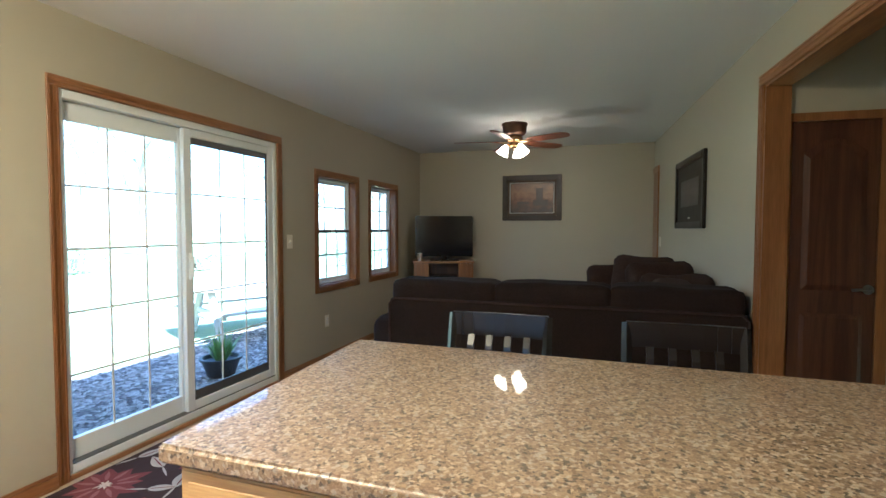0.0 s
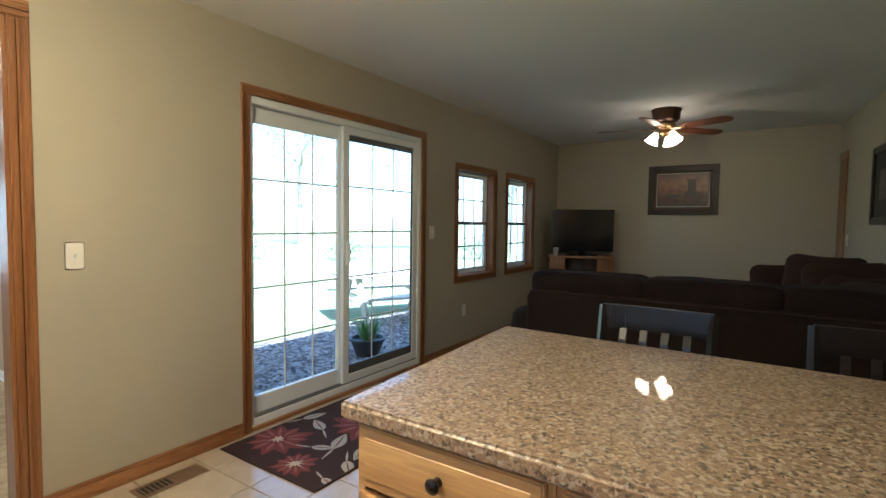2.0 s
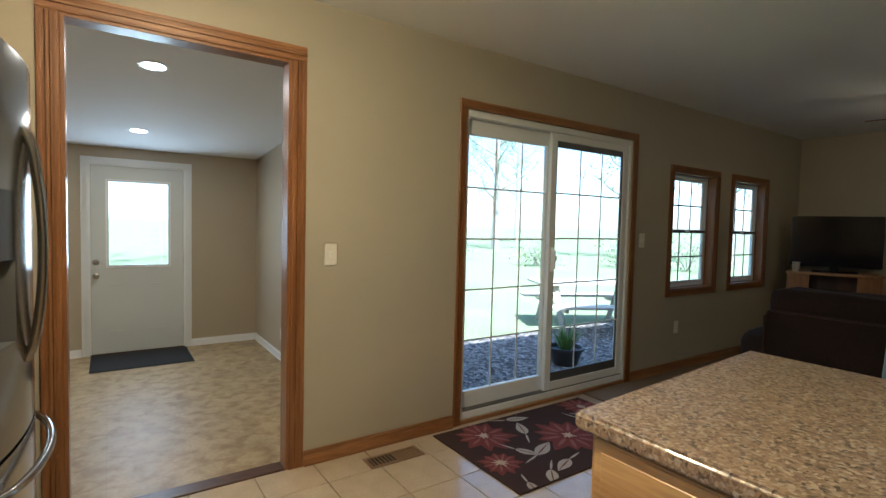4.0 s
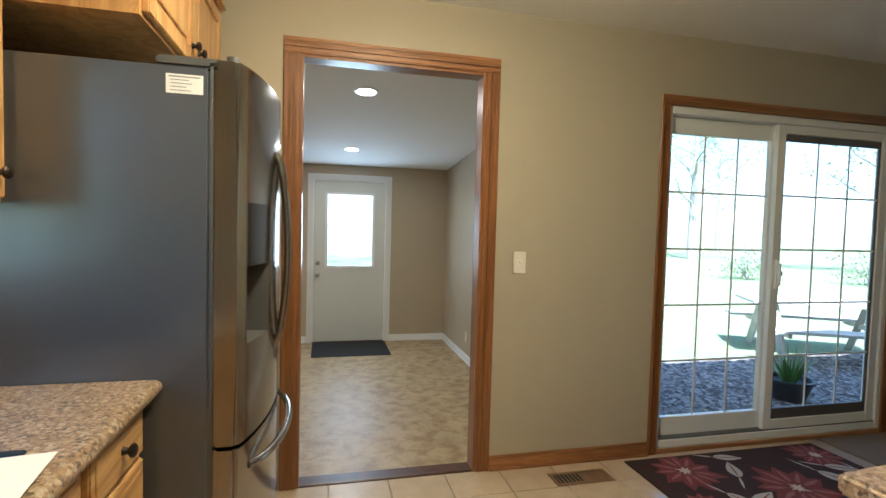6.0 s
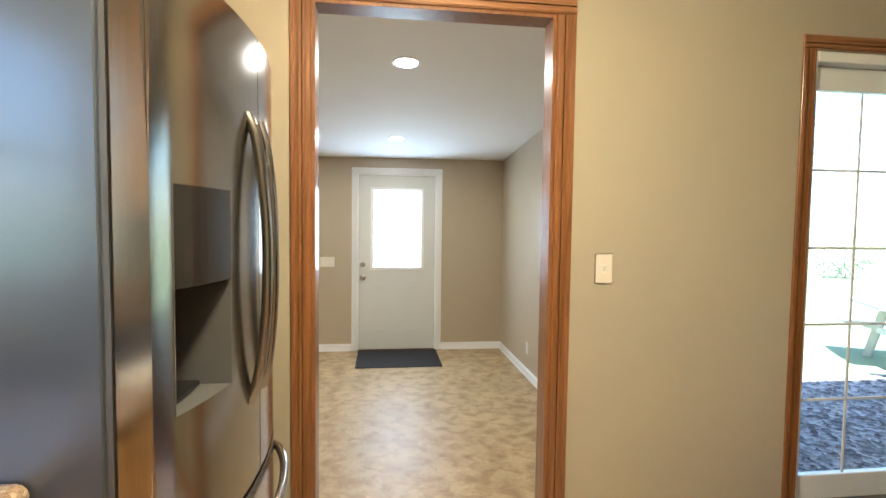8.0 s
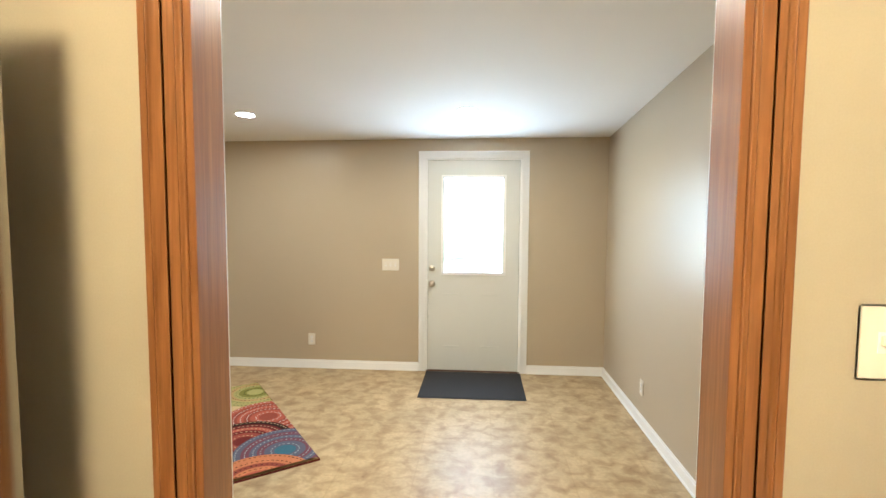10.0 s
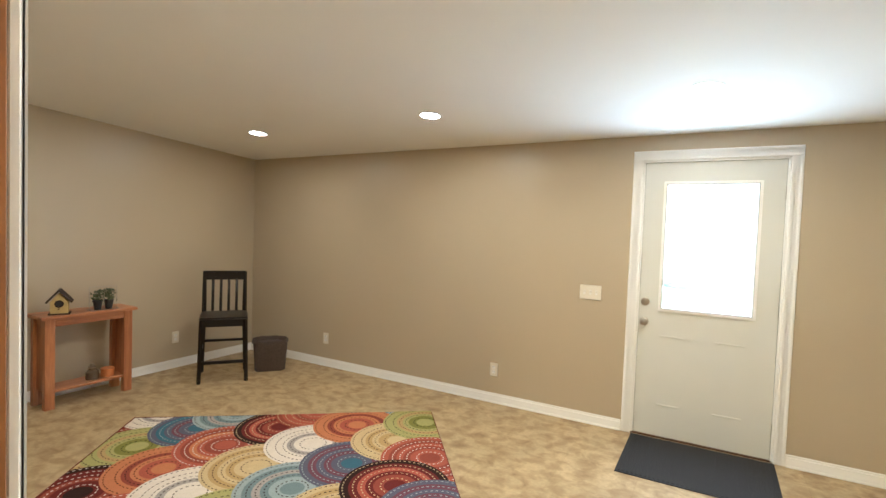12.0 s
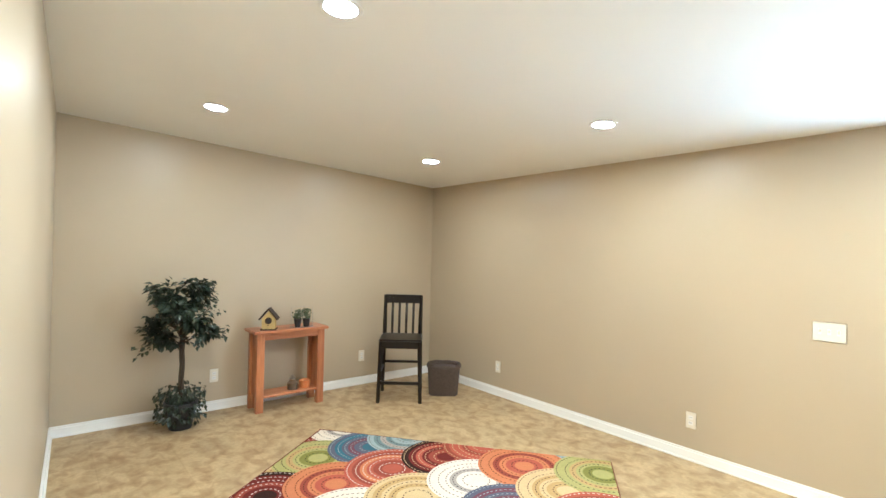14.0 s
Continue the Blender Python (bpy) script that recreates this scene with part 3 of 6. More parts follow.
baseboard("baseboard_mudroom_east", [((MX - 0.205, SY), (MX - 0.014, OP[0] - 0.06))], 0.085, 0.013, M["white"], "white painted baseboard", FZ)


# ---------------------------------------------------------------- patio door and windows
def pane_grid(parent, y0, y1, z0, z1, x, cols, rows, bar, material):
    part("pane", B(x - 0.003, x + 0.003, y0, y1, z0, z1), M["glass"], parent).visible_shadow = False
    for k in range(1, cols):
        y = y0 + (y1 - y0) * k / cols
        part("grille_bar", B(x + 0.004, x + 0.011, y - bar / 2, y + bar / 2, z0, z1, 0.002), material, parent)
    for k in range(1, rows):
        z = z0 + (z1 - z0) * k / rows
        part("grille_bar", B(x + 0.0045, x + 0.0105, y0, y1, z - bar / 2, z + bar / 2, 0.002), material, parent)


def panel_frame(parent, name, y0, y1, z0, z1, x0, x1, st, top, bot, material):
    p = part(name, box(box(box(B(x0, x1, y0, y0 + st, z0, z1, 0.004), x0, x1, y1 - st, y1, z0, z1, 0.004), x0, x1, y0 + st, y1 - st, z1 - top, z1, 0.004), x0, x1, y0 + st, y1 - st, z0, z0 + bot, 0.004), material, parent)
    return p


pd = thing("patio_door", (WX, 0, 0), 0, "white vinyl sliding patio door with colonial grilles", "door", kind="structure")
panel_frame(pd, "frame", SL[0], SL[1], SL[2], SL[3], -0.105, -0.006, 0.028, 0.045, 0.045, M["vinyl"])
lp = panel_frame(pd, "fixed_panel", SL[0] + 0.028, 2.735, SL[2] + 0.046, SL[3] - 0.046, -0.095, -0.060, 0.042, 0.10, 0.115, M["vinyl"])
pane_grid(lp, SL[0] + 0.07, 2.693, 0.192, 1.898, -0.078, 3, 5, 0.012, M["vinyl"])
rp = panel_frame(pd, "sliding_panel", 2.700, SL[1] - 0.030, SL[2] + 0.046, SL[3] - 0.046, -0.052, -0.018, 0.062, 0.055, 0.065, M["vinyl"])
sf = panel_frame(rp, "screen_frame", 2.762, SL[1] - 0.092, 0.141, 1.944, -0.044, -0.026, 0.012, 0.045, 0.07, M["darkgrey"])
pane_grid(rp, 2.774, SL[1] - 0.104, 0.211, 1.899, -0.036, 3, 5, 0.012, M["vinyl"])
part("handle", box(B(-0.02, 0.004, 2.722, 2.742, 0.98, 1.16, 0.005, 2), 0.002, 0.022, 2.726, 2.738, 1.0, 1.14, 0.005, 2), M["vinyl"], rp)
part("latch", B(0.0045, 0.012, 2.745, 2.757, 1.06, 1.09, 0.002), M["knob"], rp)
part("door_sill", B(-0.12, 0.01, SL[0], SL[1], 0.0, 0.028, 0.004), M["oak_y"], pd, "worn oak sill")
part("track", B(-0.058, -0.012, SL[0] + 0.03, SL[1] - 0.03, SL[2] + 0.0455, SL[2] + 0.052), M["darkgrey"], pd)

for w in (W1, W2):
    wn_ = thing("window_1" if w is W1 else "window_2", (WX, 0, 0), 0, "white double-hung window with dark grille bars", "window", kind="structure")
    zm = (w[2] + w[3]) / 2
    panel_frame(wn_, "window_frame", w[0] + 0.010, w[1] - 0.010, w[2] + 0.010, w[3] - 0.010, -0.125, -0.080, 0.022, 0.022, 0.022, M["vinyl"])
    up = panel_frame(wn_, "upper_sash", w[0] + 0.033, w[1] - 0.033, zm - 0.018, w[3] - 0.034, -0.118, -0.098, 0.030, 0.03, 0.03, M["vinyl"])
    pane_grid(up, w[0] + 0.063, w[1] - 0.063, zm + 0.012, w[3] - 0.064, -0.108, 3, 2, 0.014, M["darkgrey"])
    lo = panel_frame(wn_, "lower_sash", w[0] + 0.033, w[1] - 0.033, w[2] + 0.034, zm + 0.018, -0.097, -0.077, 0.030, 0.03, 0.036, M["vinyl"])
    pane_grid(lo, w[0] + 0.063, w[1] - 0.063, w[2] + 0.070, zm - 0.012, -0.087, 3, 2, 0.014, M["darkgrey"])
    part("meeting_rail", B(-0.0765, -0.070, w[0] + 0.035, w[1] - 0.035, zm - 0.012, zm + 0.012, 0.003), M["darkgrey"], lo)
    part("sash_lock", B(-0.0695, -0.055, (w[0] + w[1]) / 2 - 0.03, (w[0] + w[1]) / 2 + 0.03, zm - 0.006, zm + 0.010, 0.003), M["vinyl"], lo)


# ---------------------------------------------------------------- switches and outlets
def plate(name, at, rz, w, h_, gangs, kind_, label):
    """A wall plate that looks along its own -y."""
    t = thing(name, at, rz, label, name.replace("_", " "))
    part("cover", B(-w / 2, w / 2, -0.006, 0, -h_ / 2, h_ / 2, 0.003, 2), M["plate"], t)
    for g in range(gangs):
        x = (g - (gangs - 1) / 2) * 0.046
        if kind_ == "switch":
            part("toggle", B(x - 0.005, x + 0.005, -0.016, -0.0062, -0.004, 0.012, 0.002), M["plate"], t)
            part("toggle_slot", B(x - 0.008, x + 0.008, -0.0072, -0.0061, -0.017, 0.017), M["white"], t)
        elif kind_ == "rocker":
            part("rocker", B(x - 0.016, x + 0.016, -0.010, -0.0062, -0.033, 0.033, 0.002), M["white"], t)
        else:
            for z in (-0.02, 0.02):
                s_ = part("socket", B(x - 0.016, x + 0.016, -0.009, -0.0062, z - 0.014, z + 0.014, 0.004, 2), M["white"], t)
                for dx in (-0.006, 0.006):
                    part("slot", B(x + dx - 0.0012, x + dx + 0.0012, -0.0096, -0.0091, z - 0.002, z + 0.007), M["slot"], s_)
    return t


plate("light_switch", (WX, 1.008, 1.130), 90, 0.075, 0.122, 1, "switch", "ivory single wall switch beside the cased opening")
plate("light_switch", (WX, 3.808, 1.213), 90, 0.078, 0.122, 1, "switch", "ivory wall switch beside the patio door")
plate("wall_outlet", (WX, 4.400, 0.405), 90, 0.072, 0.117, 1, "outlet", "ivory wall outlet under the living room window")
plate("light_switch", (DX, -0.496, 0.848), 90, 0.166, 0.115, 3, "switch", "white triple toggle switch beside the back door")
for at, rz, lab in (((DX, -1.290, 0.095), 90, "white wall outlet above the mudroom baseboard"), ((DX, -3.228, 0.098), 90, "white wall outlet near the wastebasket"),
                    ((-5.646, SY, 0.114), 180, "white wall outlet behind the tall chair"), ((-4.141, SY, 0.113), 180, "white wall outlet beside the potted tree"),
                    ((-5.481, NY, 0.083), 0, "white wall outlet on the bare side wall")):
    plate("wall_outlet", at, rz, 0.072, 0.117, 1, "outlet", lab)

# ---------------------------------------------------------------- back door
casing_y("trim_back_door", DX, 1, DOOR[0], DOOR[1], FZ, DOOR[3], 0.070, M["white"], M["white"], label="white casing round the back door")
bd = thing("back_door", (DX, 0, FZ), 0, "white steel back door with a large upper glass", "door", kind="structure")
GY0, GY1, GZ0, GZ1 = 0.018, 0.592, 0.775 - FZ, 1.692 - FZ
Y0, Y1, H = DOOR[0] + 0.016, DOOR[1] - 0.016, DOOR[3] - FZ - 0.016
part("door_frame", box(box(B(-0.09, -0.001, DOOR[0], Y0 - 0.002, 0, H + 0.016), -0.09, -0.001, Y1 + 0.002, DOOR[1], 0, H + 0.016), -0.09, -0.001, DOOR[0], DOOR[1], H + 0.002, H + 0.016), M["white"], bd)
bm = wall_y(bmesh.new(), -0.060, -0.016, Y0, Y1, 0.012, H, [(GY0, GY1, GZ0, GZ1)])
slab = part("slab", bm, M["steeldoor"], bd)
part("glass_frame", box(box(box(B(-0.016, -0.004, GY0 - 0.022, GY0 + 0.006, GZ0 - 0.022, GZ1 + 0.022, 0.004, 2), -0.016, -0.004, GY1 - 0.006, GY1 + 0.022, GZ0 - 0.022, GZ1 + 0.022, 0.004, 2), -0.0155, -0.0045, GY0, GY1, GZ1 - 0.006, GZ1 + 0.022, 0.004, 2), -0.0155, -0.0045, GY0, GY1, GZ0 - 0.022, GZ0 + 0.006, 0.004, 2), M["white"], slab)
part("glass_bead", box(box(box(B(-0.004, -0.0025, GY0 - 0.003, GY0 + 0.004, GZ0 - 0.004, GZ1 + 0.004), -0.004, -0.0025, GY1 - 0.004, GY1 + 0.003, GZ0 - 0.004, GZ1 + 0.004), -0.0042, -0.0027, GY0, GY1, GZ1 - 0.004, GZ1 + 0.003), -0.0042, -0.0027, GY0, GY1, GZ0 - 0.003, GZ0 + 0.004), mat("pale grey glazing bead", (0.42, 0.44, 0.46), 0.5), slab, "thin grey glazing bead")
part("pane", B(-0.041, -0.035, GY0, GY1, GZ0, GZ1), M["glass"], slab).visible_shadow = False
for ya, yb in ((0.020, 0.170), (0.384, 0.562)):
    za, zb = 0.045 - FZ, 0.575 - FZ
    bm = bmesh.new()
    for zc in (za + 0.008, zb - 0.008):
        box(bm, -0.0162, -0.0105, ya, yb, zc - 0.006, zc + 0.006, 0.002, 1)
    part("panel_moulding", bm, M["steeldoor"], slab)
for nm, z, r in (("deadbolt", 0.816 - FZ, 0.026), ("door_knob", 0.668 - FZ, 0.029)):
    k = lathe(bmesh.new(), [(0.0, 0.0), (0.031, 0.0), (0.031, 0.006), (0.014, 0.010), (0.012, 0.024), (r, 0.036), (r * 0.95, 0.050), (r * 0.5, 0.058), (0.0, 0.059)] if nm == "door_knob" else [(0.0, 0.0), (0.030, 0.0), (0.030, 0.010), (0.022, 0.016), (0.0, 0.017)], 24, Matrix.Translation((-0.016, -0.093, z)) @ Matrix.Rotation(radians(90), 4, "Y"))
    part(nm, k, M["nickel"], bd, "satin nickel " + nm.replace("_", " "), True)
for z in (0.22, 1.03, 1.82):
    part("hinge", cyl(bmesh.new(), (-0.008, Y1 + 0.003, z - 0.045), (-0.008, Y1 + 0.003, z + 0.045), 0.006, seg=10), M["nickel"], bd)
# dark grey strips stand in for the door stop's shadow round the slab
part("weatherstrip", box(box(B(-0.030, -0.019, Y0 - 0.0019, Y0 - 0.0001, 0.012, H), -0.030, -0.019, Y1 + 0.0001, Y1 + 0.0019, 0.012, H), -0.030, -0.019, Y0, Y1, H + 0.0001, H + 0.0019), M["darkgrey"], bd, "dark strip standing for the shadow in the gap round the door")
part("door_sill", B(-0.10, -0.001, DOOR[0], DOOR[1], 0.0, 0.011), M["darkdoor"], bd)

dm = thing("door_mat", (-6.215, 0.312, FZ), 0, "charcoal ribbed rubber mat before the back door", "mat")
bm = B(-0.350, 0.350, -0.455, 0.455, 0.0, 0.006, 0.003)
part("backing", bm, M["greymat"], dm)
bm = bmesh.new()
for k in range(34):
    y = -0.43 + 0.86 * k / 33
    box(bm, -0.33, 0.33, y - 0.007, y + 0.007, 0.006, 0.0095)
part("ribs", bm, M["greymat"], dm)

# daylight at the back door's glass
dl = new("door_daylight", bpy.data.lights.new("door_daylight", "AREA"))
dl.data.shape, dl.data.size, dl.data.size_y, dl.data.energy, dl.data.color = "RECTANGLE", GZ1 - GZ0, GY1 - GY0, 4.2, (0.84, 0.95, 1.0)
dl.matrix_world = look((DX - 0.075, (GY0 + GY1) / 2, FZ + (GZ0 + GZ1) / 2), (DX + 1, (GY0 + GY1) / 2, FZ + (GZ0 + GZ1) / 2 + 0.12)) @ pose(0, 0, 0, 0, 0, 90)

# ---------------------------------------------------------------- mudroom ceiling lamps
slope = math.degrees(math.atan(0.074))
for cx in (-5.66, -3.81):
    for cy in (-3.25, -1.475, 0.262):
        z = mud_ceiling(cx, cy)
        t = thing("recessed_light", (cx, cy, z), 0, "white round recessed ceiling light, switched on", "ceiling light", "recessed mudroom lights")
        tilt = Matrix.Rotation(-radians(slope), 4, "Y")
        part("trim_ring", lathe(bmesh.new(), [(0.068, -0.001), (0.090, -0.001), (0.088, -0.0035), (0.074, -0.0055), (0.068, -0.0045), (0.068, -0.001)], 32, tilt), M["white"], t, "white metal trim ring", True)
        part("lens", lathe(bmesh.new(), [(0.0, -0.0040), (0.067, -0.0040), (0.067, -0.0015), (0.0, -0.0015)], 28, tilt), M["canlamp"], t, "glowing frosted lens")
        la = new("recessed_lamp", bpy.data.lights.new("recessed_lamp", "AREA"))
        la.data.shape, la.data.size, la.data.energy, la.data.color = "DISK", 0.13, 1.0 if cy < -3 else 1.85, (1.0, 0.84, 0.59)
        la.matrix_world = Matrix.Translation((cx, cy, z - 0.012)) @ tilt

# ---------------------------------------------------------------- mudroom furniture
def chair(at, rz, label, group=""):
    """A tall slat-back counter chair that looks along its own -y."""
    t = thing("counter_chair", at, rz, label, "chair", group)
    w, d, hs, ht = 0.19, 0.185, 0.610, 0.998
    part("seat", B(-w - 0.02, w + 0.02, -d - 0.03, d + 0.01, hs - 0.032, hs, 0.014, 3), M["espresso"], t, "", True)
    for sx in (-1, 1):
        part("front_leg", tube(bmesh.new(), [(sx * (w - 0.005), -d + 0.005, hs - 0.03), (sx * (w + 0.012), -d - 0.012, 0.0)], [0.021, 0.017], 4), M["espresso"], t)
        bm = tube(bmesh.new(), [(sx * (w + 0.008), d + 0.02, 0.0), (sx * (w - 0.006), d - 0.005, hs - 0.02), (sx * (w - 0.006), d + 0.005, hs + 0.10), (sx * (w - 0.004), d + 0.065, ht)], [0.017, 0.021, 0.020, 0.016], 4)
        part("back_post", bm, M["espresso"], t)
    bm = bmesh.new()
    n = 9
    for k in range(n):                                   # bowed top rail
        a0, a1 = -1 + 2 * k / n, -1 + 2 * (k + 1) / n
        x0, x1 = a0 * (w - 0.004), a1 * (w - 0.004)
        ym = d + 0.062 + 0.012 * (1 - ((a0 + a1) / 2) ** 2)
        box(bm, x0, x1, ym - 0.010, ym + 0.010, ht - 0.085, ht + 0.004)
    bmesh.ops.remove_doubles(bm, verts=bm.verts, dist=0.0025)
    part("top_rail", bm, M["espresso"], t)
    for k in range(4):
        x = -0.108 + 0.072 * k
        bm = bmesh.new()
        for (y0, z0), (y1, z1) in zip(((d + 0.000, hs - 0.004), (d + 0.018, hs + 0.18), (d + 0.040, hs + 0.27)), ((d + 0.018, hs + 0.18), (d + 0.040, hs + 0.27), (d + 0.060, ht - 0.08))):
            lo = [bm.verts.new((x + sx, y0 + sy, z0)) for sx, sy in ((-0.0125, -0.006), (0.0125, -0.006), (0.0125, 0.006), (-0.0125, 0.006))]
            hi = [bm.verts.new((x + sx, y1 + sy, z1)) for sx, sy in ((-0.0125, -0.006), (0.0125, -0.006), (0.0125, 0.006), (-0.0125, 0.006))]
            for i in range(4):
                bm.faces.new((lo[i], lo[(i + 1) % 4], hi[(i + 1) % 4], hi[i]))
        part("slat", bm, M["espresso"], t)
    part("apron", box(box(box(B(-w, w, -d, -d + 0.018, hs - 0.09, hs - 0.032), -w, w, d - 0.018, d, hs - 0.09, hs - 0.032), -w, -w + 0.018, -d, d, hs - 0.09, hs - 0.033), w - 0.018, w, -d, d, hs - 0.09, hs - 0.033), M["espresso"], t)
    part("foot_rail", B(-w - 0.006, w + 0.006, -d - 0.016, -d + 0.004, 0.175, 0.205, 0.004), M["espresso"], t)
    part("stretcher", B(-w, w, d + 0.002, d + 0.018, 0.30, 0.325, 0.003), M["espresso"], t)
    for sx in (-1, 1):
        part("stretcher", B(sx * (w + 0.004) - 0.008, sx * (w + 0.004) + 0.008, -d, d + 0.01, 0.26, 0.285, 0.003), M["espresso"], t)
    return t


chair((-5.725, -3.745, FZ), 142, "black-brown slat-back counter chair standing in the mudroom corner", "tall slat-back chairs")

tb = thing("console_table", (-4.695, -4.150, FZ), 0, "reddish oak console table with a low shelf", "table")
part("tabletop", B(-0.372, 0.330, -0.145, 0.140, 0.702, 0.727, 0.006, 2), M["red_oak_x"], tb)
for sx in (-0.310, 0.260):
    for sy in (-0.105, 0.085):
        part("leg", B(sx - 0.034, sx + 0.034, sy - 0.022, sy + 0.022, 0, 0.702, 0.003), M["red_oak"], tb)
bm = B(-0.276, 0.226, 0.078, 0.096, 0.640, 0.701)
part("apron", box(bm, -0.276, 0.226, -0.116, -0.098, 0.640, 0.701), M["red_oak_x"], tb)
part("side_panel", B(-0.322, -0.304, -0.083, 0.063, 0.13, 0.701), M["red_oak"], tb)
part("side_panel", B(0.255, 0.271, -0.083, 0.063, 0.13, 0.701), M["red_oak"], tb)
part("shelf", B(-0.303, 0.254, -0.100, 0.100, 0.125, 0.147, 0.003), M["red_oak_x"], tb)

TOP = FZ + 0.727
bh = thing("birdhouse", (-4.525, -4.110, TOP), 152, "small cream birdhouse with a dark pitched roof", "birdhouse")
bh.matrix_world = bh.matrix_world @ Matrix.Scale(1.08, 4)
yellow = mat("cream yellow painted wood", (0.52, 0.38, 0.14), 0.7, vary=0.2, scale=20, grain=0.2)
umber = mat("dark brown shingle wood", (0.035, 0.020, 0.013), 0.8, vary=0.3, scale=25)
bm = bmesh.new()
pts = [(-0.052, 0.0), (0.052, 0.0), (0.052, 0.085), (0.0, 0.148), (-0.052, 0.085)]
fr_, bk_ = [bm.verts.new((x, -0.045, z + 0.008)) for x, z in pts], [bm.verts.new((x, 0.045, z + 0.008)) for x, z in pts]
bm.faces.new(fr_), bm.faces.new(bk_[::-1])
for k in range(5):
    bm.faces.new((fr_[k], bk_[k], bk_[(k + 1) % 5], fr_[(k + 1) % 5]))
bmesh.ops.recalc_face_normals(bm, faces=bm.faces)
part("body", bm, yellow, bh)
for s_ in (-1, 1):
    m_ = Matrix.Translation((s_ * 0.034, 0, 0.128)) @ Matrix.Rotation(s_ * radians(50.4), 4, "Y")
    part("roof_board", B(-0.058, 0.058, -0.062, 0.062, -0.001, 0.011, 0.002, 1, m_), umber, bh, "dark brown roof board")
part("base_board", B(-0.064, 0.064, -0.060, 0.060, 0.0, 0.009, 0.002), umber, bh)
part("entrance_ring", lathe(bmesh.new(), [(0.017, 0.0), (0.027, 0.0), (0.027, 0.005), (0.017, 0.005), (0.017, 0.0)], 20, Matrix.Translation((0, -0.0455, 0.078)) @ Matrix.Rotation(radians(90), 4, "X")), umber, bh)
part("entrance_hole", lathe(bmesh.new(), [(0.0, 0.0), (0.0165, 0.0), (0.0165, 0.002), (0.0, 0.002)], 20, Matrix.Translation((0, -0.0455, 0.078)) @ Matrix.Rotation(radians(90), 4, "X")), M["slot"], bh)
part("perch", cyl(bmesh.new(), (0, -0.045, 0.042), (0, -0.075, 0.042), 0.004, seg=8), umber, bh)


def leaf_cloud(bm, n, shape, size, rnd, droop=0.3):
    """Many small folded pointed leaves at the points that shape() gives."""
    for _ in range(n):
        p, out = shape(rnd)
        d = (out + Vector((rnd.uniform(-1, 1), rnd.uniform(-1, 1), rnd.uniform(-1, 0.6) - droop)) * 0.8).normalized()
        side = d.cross(Vector((rnd.uniform(-0.4, 0.4), rnd.uniform(-0.4, 0.4), 1))).normalized()
        up_ = side.cross(d)
        L = size * rnd.uniform(0.6, 1.25)
        w_ = L * rnd.uniform(0.30, 0.42)
        a_, b_ = bm.verts.new(p), bm.verts.new(p + d * L - up_ * L * 0.15)
        l_, r_ = bm.verts.new(p + d * L * 0.45 + side * w_ + up_ * L * 0.10), bm.verts.new(p + d * L * 0.45 - side * w_ + up_ * L * 0.10)
        bm.faces.new((a_, r_, b_)), bm.faces.new((a_, b_, l_))


for dx in (0.0, -0.085):
    pp = thing("potted_herb", (-4.788 + dx, -4.095, TOP), 0, "little black pot of feathery green sprigs", "plant", "pots on the console table")
    part("pot", lathe(bmesh.new(), [(0.0, 0.0), (0.024, 0.0), (0.034, 0.070), (0.037, 0.070), (0.037, 0.078), (0.030, 0.078), (0.028, 0.066), (0.0, 0.066)], 20), M["potdark"], pp, "", True)
    rnd = random.Random(5 + int(dx * 100))
    bm = bmesh.new()
    leaf_cloud(bm, 90, lambda r: ((lambda a_, q: (Vector((math.cos(a_) * q * 0.045, math.sin(a_) * q * 0.045, 0.072 + r.uniform(0, 0.085))), Vector((math.cos(a_), math.sin(a_), 1.4))))(r.uniform(0, 6.28), r.random())), 0.026, rnd, -0.5)
    part("sprigs", bm, mat("grey green herb", (0.10, 0.13, 0.07), 0.7, vary=0.3), pp)
wc = thing("wire_carrier", (-4.830, -4.095, TOP), 0, "thin wire carrier round the two herb pots", "carrier")
part("wire", tube(bmesh.new(), [(-0.105, 0, 0.004), (-0.105, 0, 0.188), (-0.09, 0, 0.192), (0.09, 0, 0.192), (0.105, 0, 0.188), (0.105, 0, 0.004)], 0.0022, 6), M["nickel"], wc)
part("base_wire", tube(bmesh.new(), [(-0.105, -0.042, 0.003), (0.105, -0.042, 0.003), (0.105, 0.042, 0.003), (-0.105, 0.042, 0.003), (-0.105, -0.042, 0.003)], 0.0022, 6), M["nickel"], wc)
SHELF = FZ + 0.147
cd = thing("candle", (-4.880, -4.120, SHELF), 0, "orange candle in a short glass", "candle")
cd.matrix_world = cd.matrix_world @ Matrix.Scale(1.4, 4)
part("wax", lathe(bmesh.new(), [(0.0, 0.002), (0.034, 0.002), (0.036, 0.050), (0.0, 0.048)], 22), mat("orange wax", (0.55, 0.17, 0.05), 0.5, vary=0.1), cd, "", True)
part("glass_cup", lathe(bmesh.new(), [(0.036, 0.0), (0.039, 0.060), (0.0372, 0.060), (0.0365, 0.051)], 22), M["glass"], cd, "", True)
jr = thing("glass_jar", (-4.765, -4.125, SHELF), 0, "small stoppered jar of brown potpourri", "jar")
jr.matrix_world = jr.matrix_world @ Matrix.Scale(1.3, 4)
part("body", lathe(bmesh.new(), [(0.0, 0.0), (0.034, 0.0), (0.036, 0.010), (0.036, 0.048), (0.020, 0.062), (0.020, 0.072)], 22), mat("smoky brown glass", (0.12, 0.085, 0.055), 0.12, vary=0.3, scale=40), jr, "", True)
